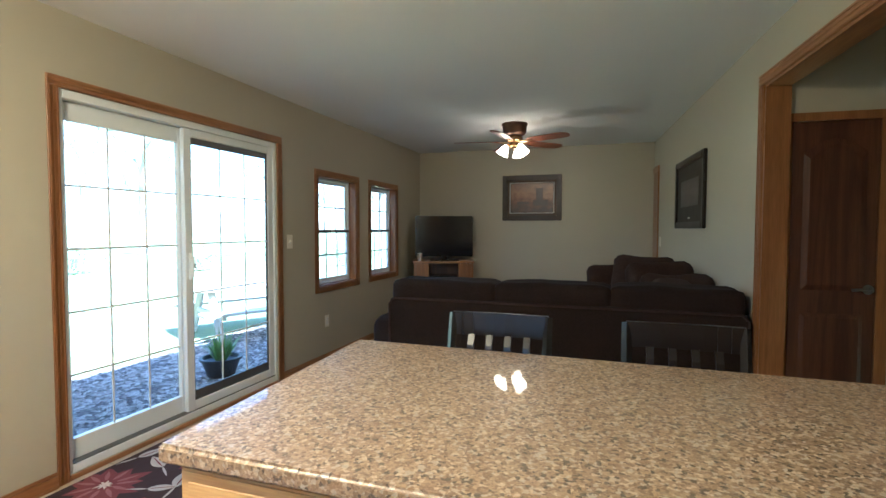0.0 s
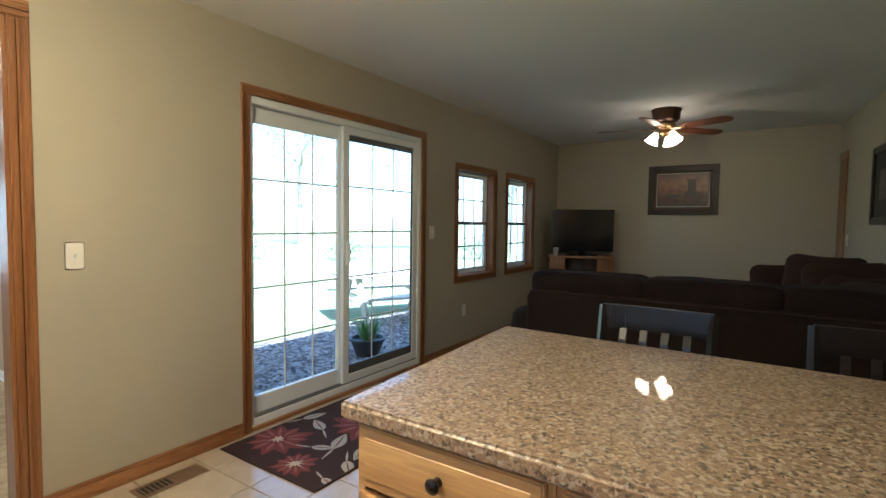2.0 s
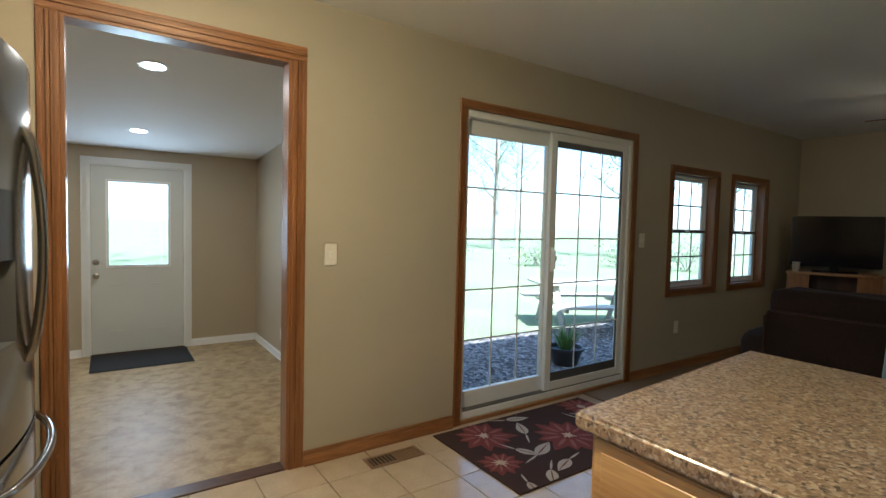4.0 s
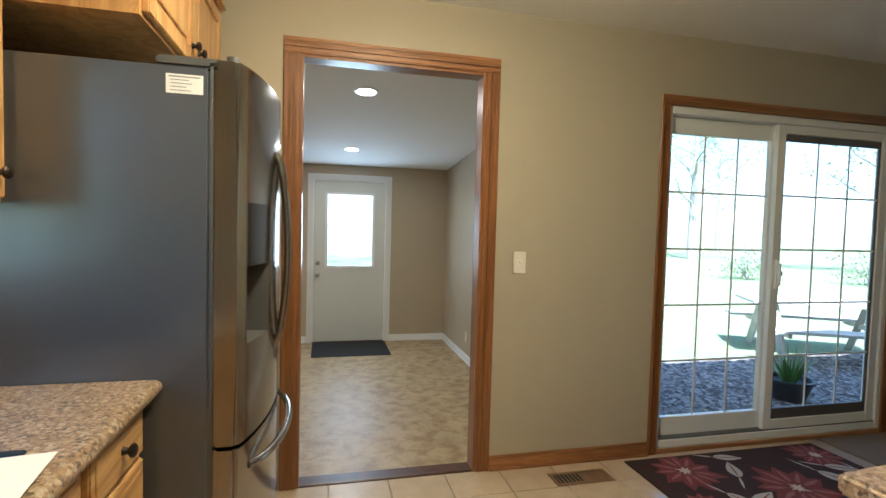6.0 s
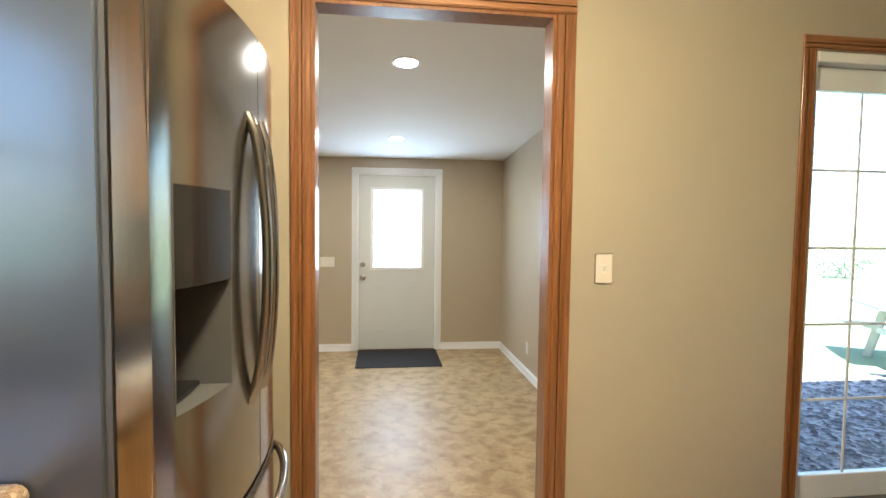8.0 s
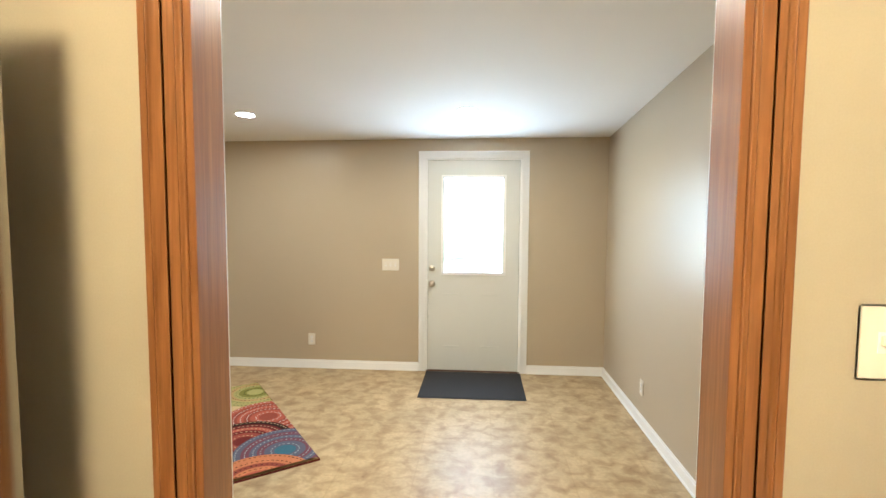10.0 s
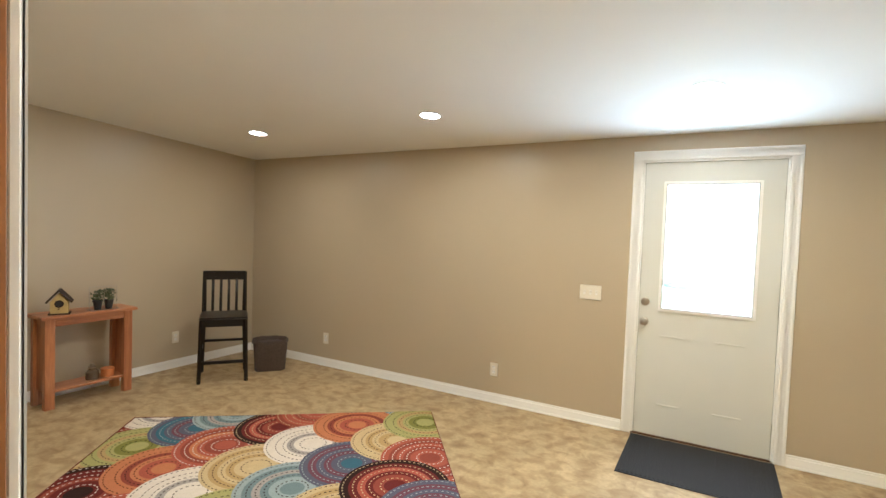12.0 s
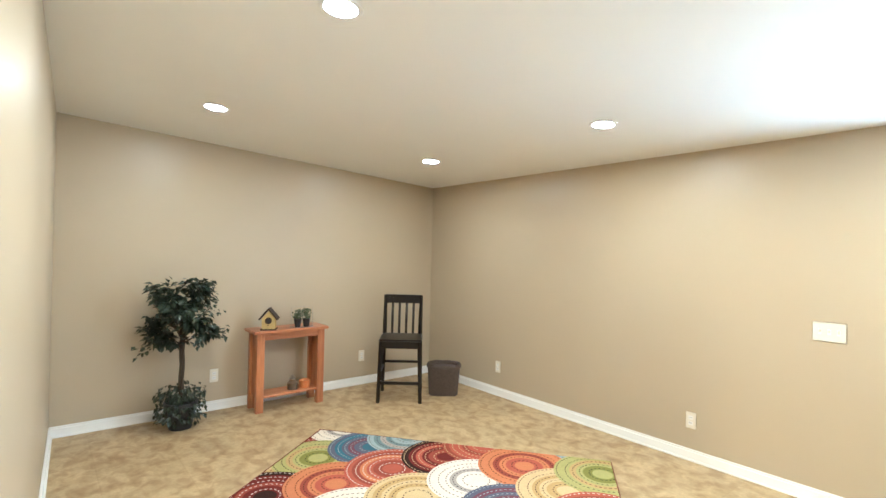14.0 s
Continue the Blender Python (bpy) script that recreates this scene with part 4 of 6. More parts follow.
part("stopper", lathe(bmesh.new(), [(0.021, 0.072), (0.023, 0.080), (0.010, 0.088), (0.011, 0.100), (0.0, 0.104)], 18), M["nickel"], jr, "", True)

# potted silk tree
tr = thing("potted_tree", (-3.815, -4.080, FZ), 0, "artificial ivy topiary tree in a black pot", "plant")
part("pot", lathe(bmesh.new(), [(0.0, 0.0), (0.085, 0.0), (0.118, 0.185), (0.126, 0.190), (0.126, 0.215), (0.110, 0.215), (0.104, 0.185), (0.0, 0.180)], 28), M["potdark"], tr, "", True)
bm = bmesh.new()
for ph in (0.0, 2.1, 4.2):
    tube(bm, [(0.013 * math.cos(ph + 6 * q), 0.013 * math.sin(ph + 6 * q), 0.18 + q * 0.66) for q in [k / 14 for k in range(15)]], 0.010, 7)
rnd = random.Random(11)
for k in range(13):
    a_ = k * 2.4
    z0_ = 0.66 + 0.20 * (k / 13)
    r_ = rnd.uniform(0.12, 0.24)
    tube(bm, [(0, 0, z0_), (0.5 * r_ * math.cos(a_), 0.5 * r_ * math.sin(a_), z0_ + 0.07), (r_ * math.cos(a_), r_ * math.sin(a_), z0_ + rnd.uniform(0.04, 0.24))], [0.007, 0.005, 0.002], 5)
part("trunk", bm, M["stem"], tr)
clumps = []
for k in range(30):
    z_ = 0.70 + 0.46 * ((k * 7) % 30) / 29
    reach = 0.25 * math.sin(math.pi * min(1.0, max(0.10, (z_ - 0.62) / 0.62))) ** 0.55
    clumps.append((k * 2.39996, reach * rnd.uniform(0.45, 1.12), z_))


def crown_at(r):
    a_, q, z_ = clumps[r.randrange(len(clumps))]
    c_ = Vector((q * math.cos(a_), q * math.sin(a_) * 0.9, z_))
    o = Vector((r.gauss(0, 1), r.gauss(0, 1), r.gauss(0, 0.7)))
    return c_ + Vector((o.x * 0.044, o.y * 0.044, o.z * 0.026)), (o + Vector((math.cos(a_), math.sin(a_), 0.2))).normalized()


bm = bmesh.new()
leaf_cloud(bm, 1250, crown_at, 0.062, rnd, 0.25)
for k in range(9):                                     # trailing sprays that break the outline
    a_, q = k * 0.71 + 0.3, rnd.uniform(0.20, 0.30)
    leaf_cloud(bm, 16, lambda r: ((Vector((q * math.cos(a_), q * math.sin(a_) * 0.9, 0.68 + 0.4 * ((k * 5) % 9) / 9)) + Vector((r.gauss(0, 0.03), r.gauss(0, 0.03), r.gauss(0, 0.03)))), Vector((math.cos(a_), math.sin(a_), -0.3))), 0.040, rnd, 0.4)
part("crown", bm, M["silkleaf"], tr)
bm = bmesh.new()
leaf_cloud(bm, 620, lambda r: ((lambda a_, q, z_: (Vector((q * math.cos(a_), q * math.sin(a_), z_)), Vector((math.cos(a_), math.sin(a_), -0.6))))(r.uniform(0, 6.283), r.uniform(0.05, 0.175), r.uniform(0.10, 0.36) - 0.06 * r.random())), 0.042, rnd, 0.5)
part("ivy", bm, M["silkleaf"], tr)

wb = thing("wastebasket", (-6.170, -3.605, FZ), 140, "brown textured wastebasket with a folded liner", "basket")
wb.matrix_world = wb.matrix_world @ Matrix.Diagonal((1.10, 1.06, 0.94, 1.0))
bm = bmesh.new()
prof = [(0.122, 0.0), (0.134, 0.012), (0.150, 0.300), (0.156, 0.318), (0.150, 0.322), (0.140, 0.298), (0.120, 0.02), (0.0, 0.016)]
rings = []
for r_, z_ in prof:
    rings.append([bm.verts.new((r_ * math.copysign(abs(math.cos(q)) ** 0.32, math.cos(q)), r_ * 0.85 * math.copysign(abs(math.sin(q)) ** 0.32, math.sin(q)), z_)) for q in [2 * math.pi * k / 32 for k in range(32)]])
for a_, b_ in zip(rings, rings[1:]):
    for k in range(32):
        bm.faces.new((a_[k], a_[(k + 1) % 32], b_[(k + 1) % 32], b_[k]))
bm.faces.new(rings[0][::-1])
part("body", bm, M["bin"], wb, "", True)
bm = bmesh.new()
rnd = random.Random(3)
lathe(bm, [(0.136, 0.278), (0.143, 0.325), (0.160, 0.323), (0.161, 0.290)], 26)
for v in bm.verts:
    v.co.y *= 0.86
    v.co += Vector((rnd.uniform(-0.005, 0.005), rnd.uniform(-0.005, 0.005), rnd.uniform(-0.012, 0.012)))
part("liner", bm, M["bin"], wb, "crumpled brown liner edge", True)

# ---------------------------------------------------------------- medallion rug
C0, C1 = Vector((-4.695, -3.372, 0)), Vector((-6.055, -1.605, 0))
U = (C1 - C0).normalized()
V = Vector((U.y, -U.x, 0))
RL, RW = (C1 - C0).length, 1.62
rug = new("area_rug")
rug.matrix_world = Matrix(((U.x, V.x, 0, C0.x), (U.y, V.y, 0, C0.y), (0, 0, 1, FZ), (0, 0, 0, 1)))
tagged(rug, "bright area rug of overlapping dotted medallions", "rug")


def cloth(name, c):
    return mat(name, c, 0.95, vary=0.12, scale=30, grain=0.35, grain_scale=420, bump=0.6, spec=0.1)


RC = dict(yg=cloth("chartreuse wool", (0.36, 0.34, 0.13)), olive=cloth("olive wool", (0.20, 0.20, 0.05)), blue=cloth("slate blue wool", (0.10, 0.105, 0.145)), teal=cloth("teal wool", (0.17, 0.23, 0.24)),
          deep=cloth("deep teal wool", (0.05, 0.13, 0.18)), coral=cloth("coral red wool", (0.36, 0.095, 0.06)), rust=cloth("rust wool", (0.25, 0.06, 0.04)), maroon=cloth("maroon wool", (0.13, 0.022, 0.02)),
          black=cloth("dark brown wool", (0.03, 0.014, 0.012)), orange=cloth("orange wool", (0.48, 0.18, 0.08)), gold=cloth("pale gold wool", (0.54, 0.41, 0.22)), tan=cloth("tan wool", (0.44, 0.30, 0.13)),
          white=cloth("ivory wool", (0.68, 0.61, 0.52)), grey=cloth("warm grey wool", (0.36, 0.32, 0.29)), plum=cloth("plum wool", (0.15, 0.06, 0.08)), sky=cloth("pale blue wool", (0.30, 0.36, 0.37)))
part("base", B(0, RL, 0, RW, 0, 0.007, 0.002), RC["tan"], rug)
part("binding", box(box(box(B(-0.006, 0, -0.006, RW + 0.006, 0, 0.009), RL, RL + 0.006, -0.006, RW + 0.006, 0, 0.009), 0, RL, -0.006, 0, 0, 0.009), 0, RL, RW, RW + 0.006, 0, 0.009), RC["maroon"], rug)
SCHEMES = {   # centre, rings outwards, dots
    "yg": ("yg", "olive", "yg", "tan", "yg", "yg", "black"), "bg": ("deep", "blue", "plum", "blue", "deep", "blue", "sky"), "coral": ("coral", "rust", "coral", "orange", "rust", "coral", "white"),
    "maroon": ("maroon", "rust", "maroon", "coral", "maroon", "black", "gold"), "orange": ("orange", "coral", "orange", "rust", "orange", "orange", "black"), "beige": ("gold", "tan", "gold", "tan", "gold", "gold", "black"),
    "white": ("white", "white", "grey", "white", "white", "white", "black"), "tan": ("gold", "gold", "tan", "gold", "tan", "gold", "black"), "slate": ("deep", "blue", "plum", "blue", "plum", "blue", "sky"),
    "rust": ("coral", "coral", "rust", "coral", "coral", "rust", "gold"), "red": ("rust", "coral", "rust", "coral", "rust", "coral", "white"), "dark": ("black", "maroon", "rust", "maroon", "maroon", "black", "white"), "teal": ("teal", "sky", "teal", "grey", "teal", "sky", "black"),
}
DISCS = [("yg", -4.44, -2.88), ("bg", -4.84, -2.83), ("coral", -4.76, -2.43), ("maroon", -5.17, -2.36), ("orange", -5.50, -1.92), ("beige", -5.44, -1.52), ("yg", -5.82, -1.52),
         ("white", -5.09, -1.965), ("tan", -4.665, -2.02), ("orange", -4.36, -2.46), ("slate", -5.01, -1.565), ("dark", -3.96, -2.57), ("red", -5.335, -1.19), ("maroon", -4.93, -1.18),
         ("slate", -4.84, -0.86), ("tan", -4.55, -1.25), ("teal", -4.60, -1.65), ("white", -4.27, -2.07), ("teal", -5.16, -2.81), ("rust", -5.52, -2.33), ("teal", -5.84, -1.94),
         ("yg", -4.20, -1.70), ("coral", -3.88, -2.12), ("dark", -4.58, -3.36), ("white", -4.88, -3.26), ("beige", -4.08, -2.96), ("orange", -4.46, -0.86), ("slate", -4.12, -1.30), ("beige", -3.58, -2.62)]
DISCS.sort(key=lambda d_: d_[2])
R_OUT = 0.318


def clip(poly):
    """Cuts a polygon to the rug's rectangle."""
    for ax, lim, sgn in ((0, 0.003, 1), (0, RL - 0.003, -1), (1, 0.003, 1), (1, RW - 0.003, -1)):
        out = []
        for k, p in enumerate(poly):
            q = poly[(k + 1) % len(poly)]
            ip, iq = sgn * (p[ax] - lim) >= 0, sgn * (q[ax] - lim) >= 0
            if ip:
                out.append(p)
            if ip != iq:
                s_ = (lim - p[ax]) / (q[ax] - p[ax])
                out.append((p[0] + (q[0] - p[0]) * s_, p[1] + (q[1] - p[1]) * s_))
        poly = out
        if len(poly) < 3:
            return []
    return poly


for k, (nm, x, y) in enumerate(DISCS):
    c_ = Vector((x, y, 0)) - C0
    a_, b_ = c_.dot(U), c_.dot(V)
    mats = SCHEMES[nm]
    z_ = 0.0075 + 0.00055 * k
    bm = bmesh.new()
    radii = [1.0, 0.84, 0.68, 0.54, 0.40, 0.21]
    for j, rr in enumerate(radii):
        poly = clip([(a_ + R_OUT * rr * math.cos(6.2832 * i / 44), b_ + R_OUT * rr * math.sin(6.2832 * i / 44)) for i in range(44)])
        if poly:
            f_ = bm.faces.new([bm.verts.new((p[0], p[1], z_ + 0.00007 * j)) for p in poly])
            f_.material_index = len(radii) - 1 - j
    for rr, n_, ln in ((0.94, 62, 0.019), (0.76, 50, 0.020), (0.61, 40, 0.019), (0.47, 30, 0.019), (0.27, 18, 0.020)):
        for i in range(n_):
            q = 6.2832 * i / n_
            ca, sa = math.cos(q), math.sin(q)
            ctr = (a_ + R_OUT * rr * ca, b_ + R_OUT * rr * sa)
            poly = clip([(ctr[0] + ca * u_ - sa * v_, ctr[1] + sa * u_ + ca * v_) for u_, v_ in ((-0.0035, -ln / 2.6), (0.0035, -ln / 2.6), (0.0035, ln / 2.6), (-0.0035, ln / 2.6))])
            if poly:
                f_ = bm.faces.new([bm.verts.new((p[0], p[1], z_ + 0.00048)) for p in poly])
                f_.material_index = len(radii)
    if bm.faces:
        part("medallion", bm, [RC[q] for q in mats], rug)
    else:
        bm.free()


# ---------------------------------------------------------------- kitchen
def cup_knob(parent, at, out):
    """A small round knob that stands out along the direction given."""
    m_ = Matrix.Translation(at) @ Vector(out).to_track_quat("Z", "Y").to_matrix().to_4x4()
    return part("knob", lathe(bmesh.new(), [(0.0, 0.0), (0.011, 0.0), (0.009, 0.004), (0.007, 0.012), (0.015, 0.018), (0.0165, 0.024), (0.012, 0.029), (0.0, 0.031)], 18, m_), M["knob"], parent, "dark bronze knob", True)


def front_panel(parent, name, x0, x1, z0, z1, y, out, knob=None, raised=True):
    """A drawer or door front facing out (+1 or -1 along y), with a frame and a raised field."""
    th = 0.019 * out
    fr = 0.05 if (z1 - z0) > 0.3 else 0.0
    if fr:
        bm = bmesh.new()
        for q in ((x0, x0 + fr, z0, z1), (x1 - fr, x1, z0, z1), (x0 + fr, x1 - fr, z0, z0 + fr), (x0 + fr, x1 - fr, z1 - fr, z1)):
            box(bm, q[0], q[1], y, y + th, q[2], q[3], 0.003, 2)
        p = part(name, bm, M["cab"], parent)
        part("panel", box(B(x0 + fr, x1 - fr, y, y + th * 0.45, z0 + fr, z1 - fr), x0 + fr + 0.02, x1 - fr - 0.02, y + th * 0.45, y + th * 0.85, z0 + fr + 0.02, z1 - fr - 0.02, 0.007), M["cab"], p)
    else:
        p = part(name, box(B(x0, x1, y, y + th, z0, z1, 0.004, 2), x0 + 0.022, x1 - 0.022, y + th, y + th * 1.2, z0 + 0.022, z1 - 0.022, 0.003), M["cab_x"], parent)
    if knob:
        cup_knob(p, (knob[0], y + th * 1.15, knob[1]), (0, out, 0))
    return p


CT = 0.90
isl = thing("island_countertop", (0, 0, CT), 0, "speckled brown granite-look peninsula countertop", "countertop")
bm = bmesh.new()
foot = [(-0.887, 0.866), (1.05, 0.872), (1.05, 1.800), (-0.953, 1.832)]
lo, hi = [bm.verts.new((x, y, -0.040)) for x, y in foot], [bm.verts.new((x, y, 0.0)) for x, y in foot]
bm.faces.new(lo[::-1]), bm.faces.new(hi)
for k in range(4):
    bm.faces.new((lo[k], lo[(k + 1) % 4], hi[(k + 1) % 4], hi[k]))
bmesh.ops.bevel(bm, geom=list(bm.edges), offset=0.008, segments=3, affect="EDGES")
part("slab", bm, M["granite"], isl, "", True)
units = ((-0.862, -0.392), (-0.390, 0.070), (0.072, 0.540), (0.542, 0.990))
for x0, x1 in units:
    c_ = thing("base_cabinet", (0, 0, 0), 0, "golden oak base cabinet with a drawer over a door", "cabinet", "peninsula cabinets")
    part("body", B(x0, x1, 0.925, 1.440, 0.09, CT - 0.041), M["cab"], c_)
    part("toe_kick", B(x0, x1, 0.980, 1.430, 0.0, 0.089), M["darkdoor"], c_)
    part("face_frame", box(box(B(x0, x0 + 0.022, 0.905, 0.925, 0.09, CT - 0.041), x1 - 0.022, x1, 0.905, 0.925, 0.09, CT - 0.041), x0 + 0.022, x1 - 0.022, 0.905, 0.925, CT - 0.075, CT - 0.041), M["cab"], c_)
    front_panel(c_, "drawer_front", x0 + 0.016, x1 - 0.016, 0.712, 0.848, 0.905, -1, ((x0 + x1) / 2, 0.786))
    front_panel(c_, "door", x0 + 0.016, x1 - 0.016, 0.115, 0.698, 0.905, -1, (x1 - 0.045, 0.62))
bp_ = thing("peninsula_back_panel", (0, 0, 0), 0, "oak back panel under the breakfast overhang", "panel")
part("panel", B(-0.862, 0.990, 1.442, 1.456, 0.0, CT - 0.041), M["cab_x"], bp_)
chair((-0.432, 1.745, 0), 0, "black-brown slat-back counter chair tucked under the peninsula", "tall slat-back chairs")
chair((0.214, 1.745, 0), 0, "black-brown slat-back counter chair tucked under the peninsula", "tall slat-back chairs")

# sink run with the refrigerator
CB = 0.886
back = thing("back_countertop", (0, 0, CB), 0, "speckled brown granite-look countertop beside the refrigerator", "countertop")
bm = bmesh.new()
for q in ((-1.655, -1.225, SOUTH + 0.001, -0.446), (-1.225, -0.45, SOUTH + 0.001, -0.98), (-1.225, -0.45, -0.535, -0.446), (-0.45, 0.95, SOUTH + 0.001, -0.446)):
    box(bm, q[0], q[1], q[2], q[3], -0.040, 0.0)
bmesh.ops.remove_doubles(bm, verts=bm.verts, dist=1e-5)
part("slab", bm, M["granite"], back)
part("front_edge", tube(bmesh.new(), [(-1.655, -0.448, -0.02), (0.95, -0.448, -0.02)], 0.0195, 12), M["granite"], back, "", True)
part("backsplash", B(-1.655, 0.95, SOUTH + 0.001, SOUTH + 0.02, 0.0005, 0.10, 0.004), M["granite"], back)
sk = thing("sink", (0, 0, CB), 0, "dark blue-grey drop-in kitchen sink", "sink")
navy = mat("dark sink composite", (0.02, 0.03, 0.05), 0.25, vary=0.1)
bm = bmesh.new()
for q in ((-1.235, -1.215, -0.99, -0.525), (-0.46, -0.44, -0.99, -0.525), (-1.215, -0.46, -0.99, -0.97), (-1.215, -0.46, -0.545, -0.525)):
    box(bm, q[0], q[1], q[2], q[3], 0.0008, 0.010, 0.003)
part("rim", bm, navy, sk)
part("basin", box(box(box(box(B(-1.224, -0.451, -0.979, -0.536, -0.20, -0.19), -1.224, -1.214, -0.979, -0.536, -0.19, 0.0006), -0.461, -0.451, -0.979, -0.536, -0.19, 0.0006), -1.214, -0.461, -0.979, -0.969, -0.19, 0.0006), -1.214, -0.461, -0.546, -0.536, -0.19, 0.0006), navy, sk)
pt = thing("paper_sheet", (-1.085, -0.505, CB + 0.0105), 8, "blank white sheet lying by the sink", "paper")
part("sheet", B(-0.12, 0.12, -0.055, 0.055, 0, 0.0012), M["paper"], pt)
for x0, x1, nd in ((-1.640, -1.300, 3), (-1.298, -0.420, 0), (-0.418, 0.160, 3), (0.162, 0.930, 0)):
    c_ = thing("base_cabinet", (0, 0, 0), 0, "golden oak drawer cabinet under the back counter" if nd else "golden oak sink base cabinet with doors", "cabinet", "back counter cabinets")
    part("body", B(x0, x1, SOUTH + 0.002, -0.500, 0.09, CB - 0.041 if nd else 0.68), M["cab"], c_)
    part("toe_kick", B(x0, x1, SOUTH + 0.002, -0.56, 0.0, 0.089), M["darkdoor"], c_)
    part("face_frame", box(box(B(x0, x0 + 0.024, -0.500, -0.480, 0.09, CB - 0.041), x1 - 0.024, x1, -0.500, -0.480, 0.09, CB - 0.041), x0 + 0.024, x1 - 0.024, -0.500, -0.480, CB - 0.07, CB - 0.041), M["cab"], c_)
    if nd:
        for z0, z1 in ((0.715, 0.842), (0.545, 0.700), (0.115, 0.530)):
            front_panel(c_, "drawer_front", x0 + 0.028, x1 - 0.016, z0, z1, -0.480, 1, ((x0 + x1) / 2, (z0 + z1) / 2))
    else:
        xm = (x0 + x1) / 2
        front_panel(c_, "false_front", x0 + 0.016, x1 - 0.016, 0.715, 0.842, -0.480, 1)
        front_panel(c_, "door", x0 + 0.016, xm - 0.004, 0.115, 0.70, -0.480, 1, (xm - 0.05, 0.63))
        front_panel(c_, "door", xm + 0.004, x1 - 0.016, 0.115, 0.70, -0.480, 1, (xm + 0.05, 0.63))


def upper(x0, x1, z0, z1, yf, label, n=1, first=0):
    c_ = thing("wall_cabinet", (0, 0, 0), 0, label, "cabinet", "oak wall cabinets")
    part("body", B(x0, x1, SOUTH + 0.002, yf - 0.02, z0, z1), M["cab"], c_)
    part("bottom_rail", B(x0, x1, yf - 0.02, yf, z0, z0 + 0.035), M["cab_x"], c_)
    part("face_frame", box(box(B(x0, x0 + 0.03, yf - 0.02, yf, z0 + 0.035, z1), x1 - 0.03, x1, yf - 0.02, yf, z0 + 0.035, z1), x0 + 0.03, x1 - 0.03, yf - 0.02, yf, z1 - 0.035, z1), M["cab"], c_)
    w = (x1 - x0 - 0.03) / n
    for k in range(n):
        a_ = x0 + 0.015 + w * k
        kx = a_ + w - 0.04 if (k + first) % 2 == 0 else a_ + 0.04
        front_panel(c_, "door", a_ + 0.002, a_ + w - 0.002, z0 + 0.012, z1 - 0.015, yf, 1, (kx, z0 + 0.07))
    part("crown", B(x0 - 0.002, x1 + 0.002, SOUTH + 0.002, yf + 0.035, z1, z1 + 0.035, 0.01, 2), M["cab_x"], c_)
    return c_


upper(-1.655, -1.345, 1.342, 2.22, -0.787, "golden oak wall cabinet beside the refrigerator", 1, 1)
sw_ = thing("window_3", (0, SOUTH, 0), -90, "white sash window over the kitchen sink", "window", kind="structure")
panel_frame(sw_, "window_frame", SW[0] + 0.001, SW[1] - 0.001, SW[2] + 0.001, SW[3] - 0.001, 0.002, 0.10, 0.03, 0.03, 0.03, M["vinyl"])
part("pane", B(0.06, 0.066, SW[0] + 0.031, SW[1] - 0.031, SW[2] + 0.031, SW[3] - 0.031), M["glass"], sw_).visible_shadow = False
part("meeting_rail", B(0.05, 0.075, SW[0] + 0.031, SW[1] - 0.031, 1.52, 1.56), M["vinyl"], sw_)
upper(-0.020, 0.60, 1.350, 2.22, -0.790, "golden oak wall cabinet over the back counter")
upper(-2.600, -1.660, 1.835, 2.22, -0.485, "golden oak cabinet over the refrigerator", 2)

# refrigerator
rf = thing("refrigerator", (-2.070, 0, 0), 0, "stainless french-door refrigerator with grey side and ice dispenser", "refrigerator")
X0, X1 = -0.410, 0.410
part("body", B(X0, X1, SOUTH + 0.03, -0.318, 0.02, 1.714, 0.006, 2), M["fridge_side"], rf, "grey painted steel case")
part("hinge_cover", B(X1 - 0.12, X1 - 0.004, -0.45, -0.288, 1.7145, 1.742, 0.006, 2), M["darkgrey"], rf)
part("hinge_cover", B(X0 + 0.004, X0 + 0.12, -0.45, -0.288, 1.7145, 1.742, 0.006, 2), M["darkgrey"], rf)
part("hinge_pin", cyl(bmesh.new(), (X1 - 0.022, -0.262, 1.7385), (X1 - 0.022, -0.262, 1.752), 0.018, seg=18), M["darkgrey"], rf)


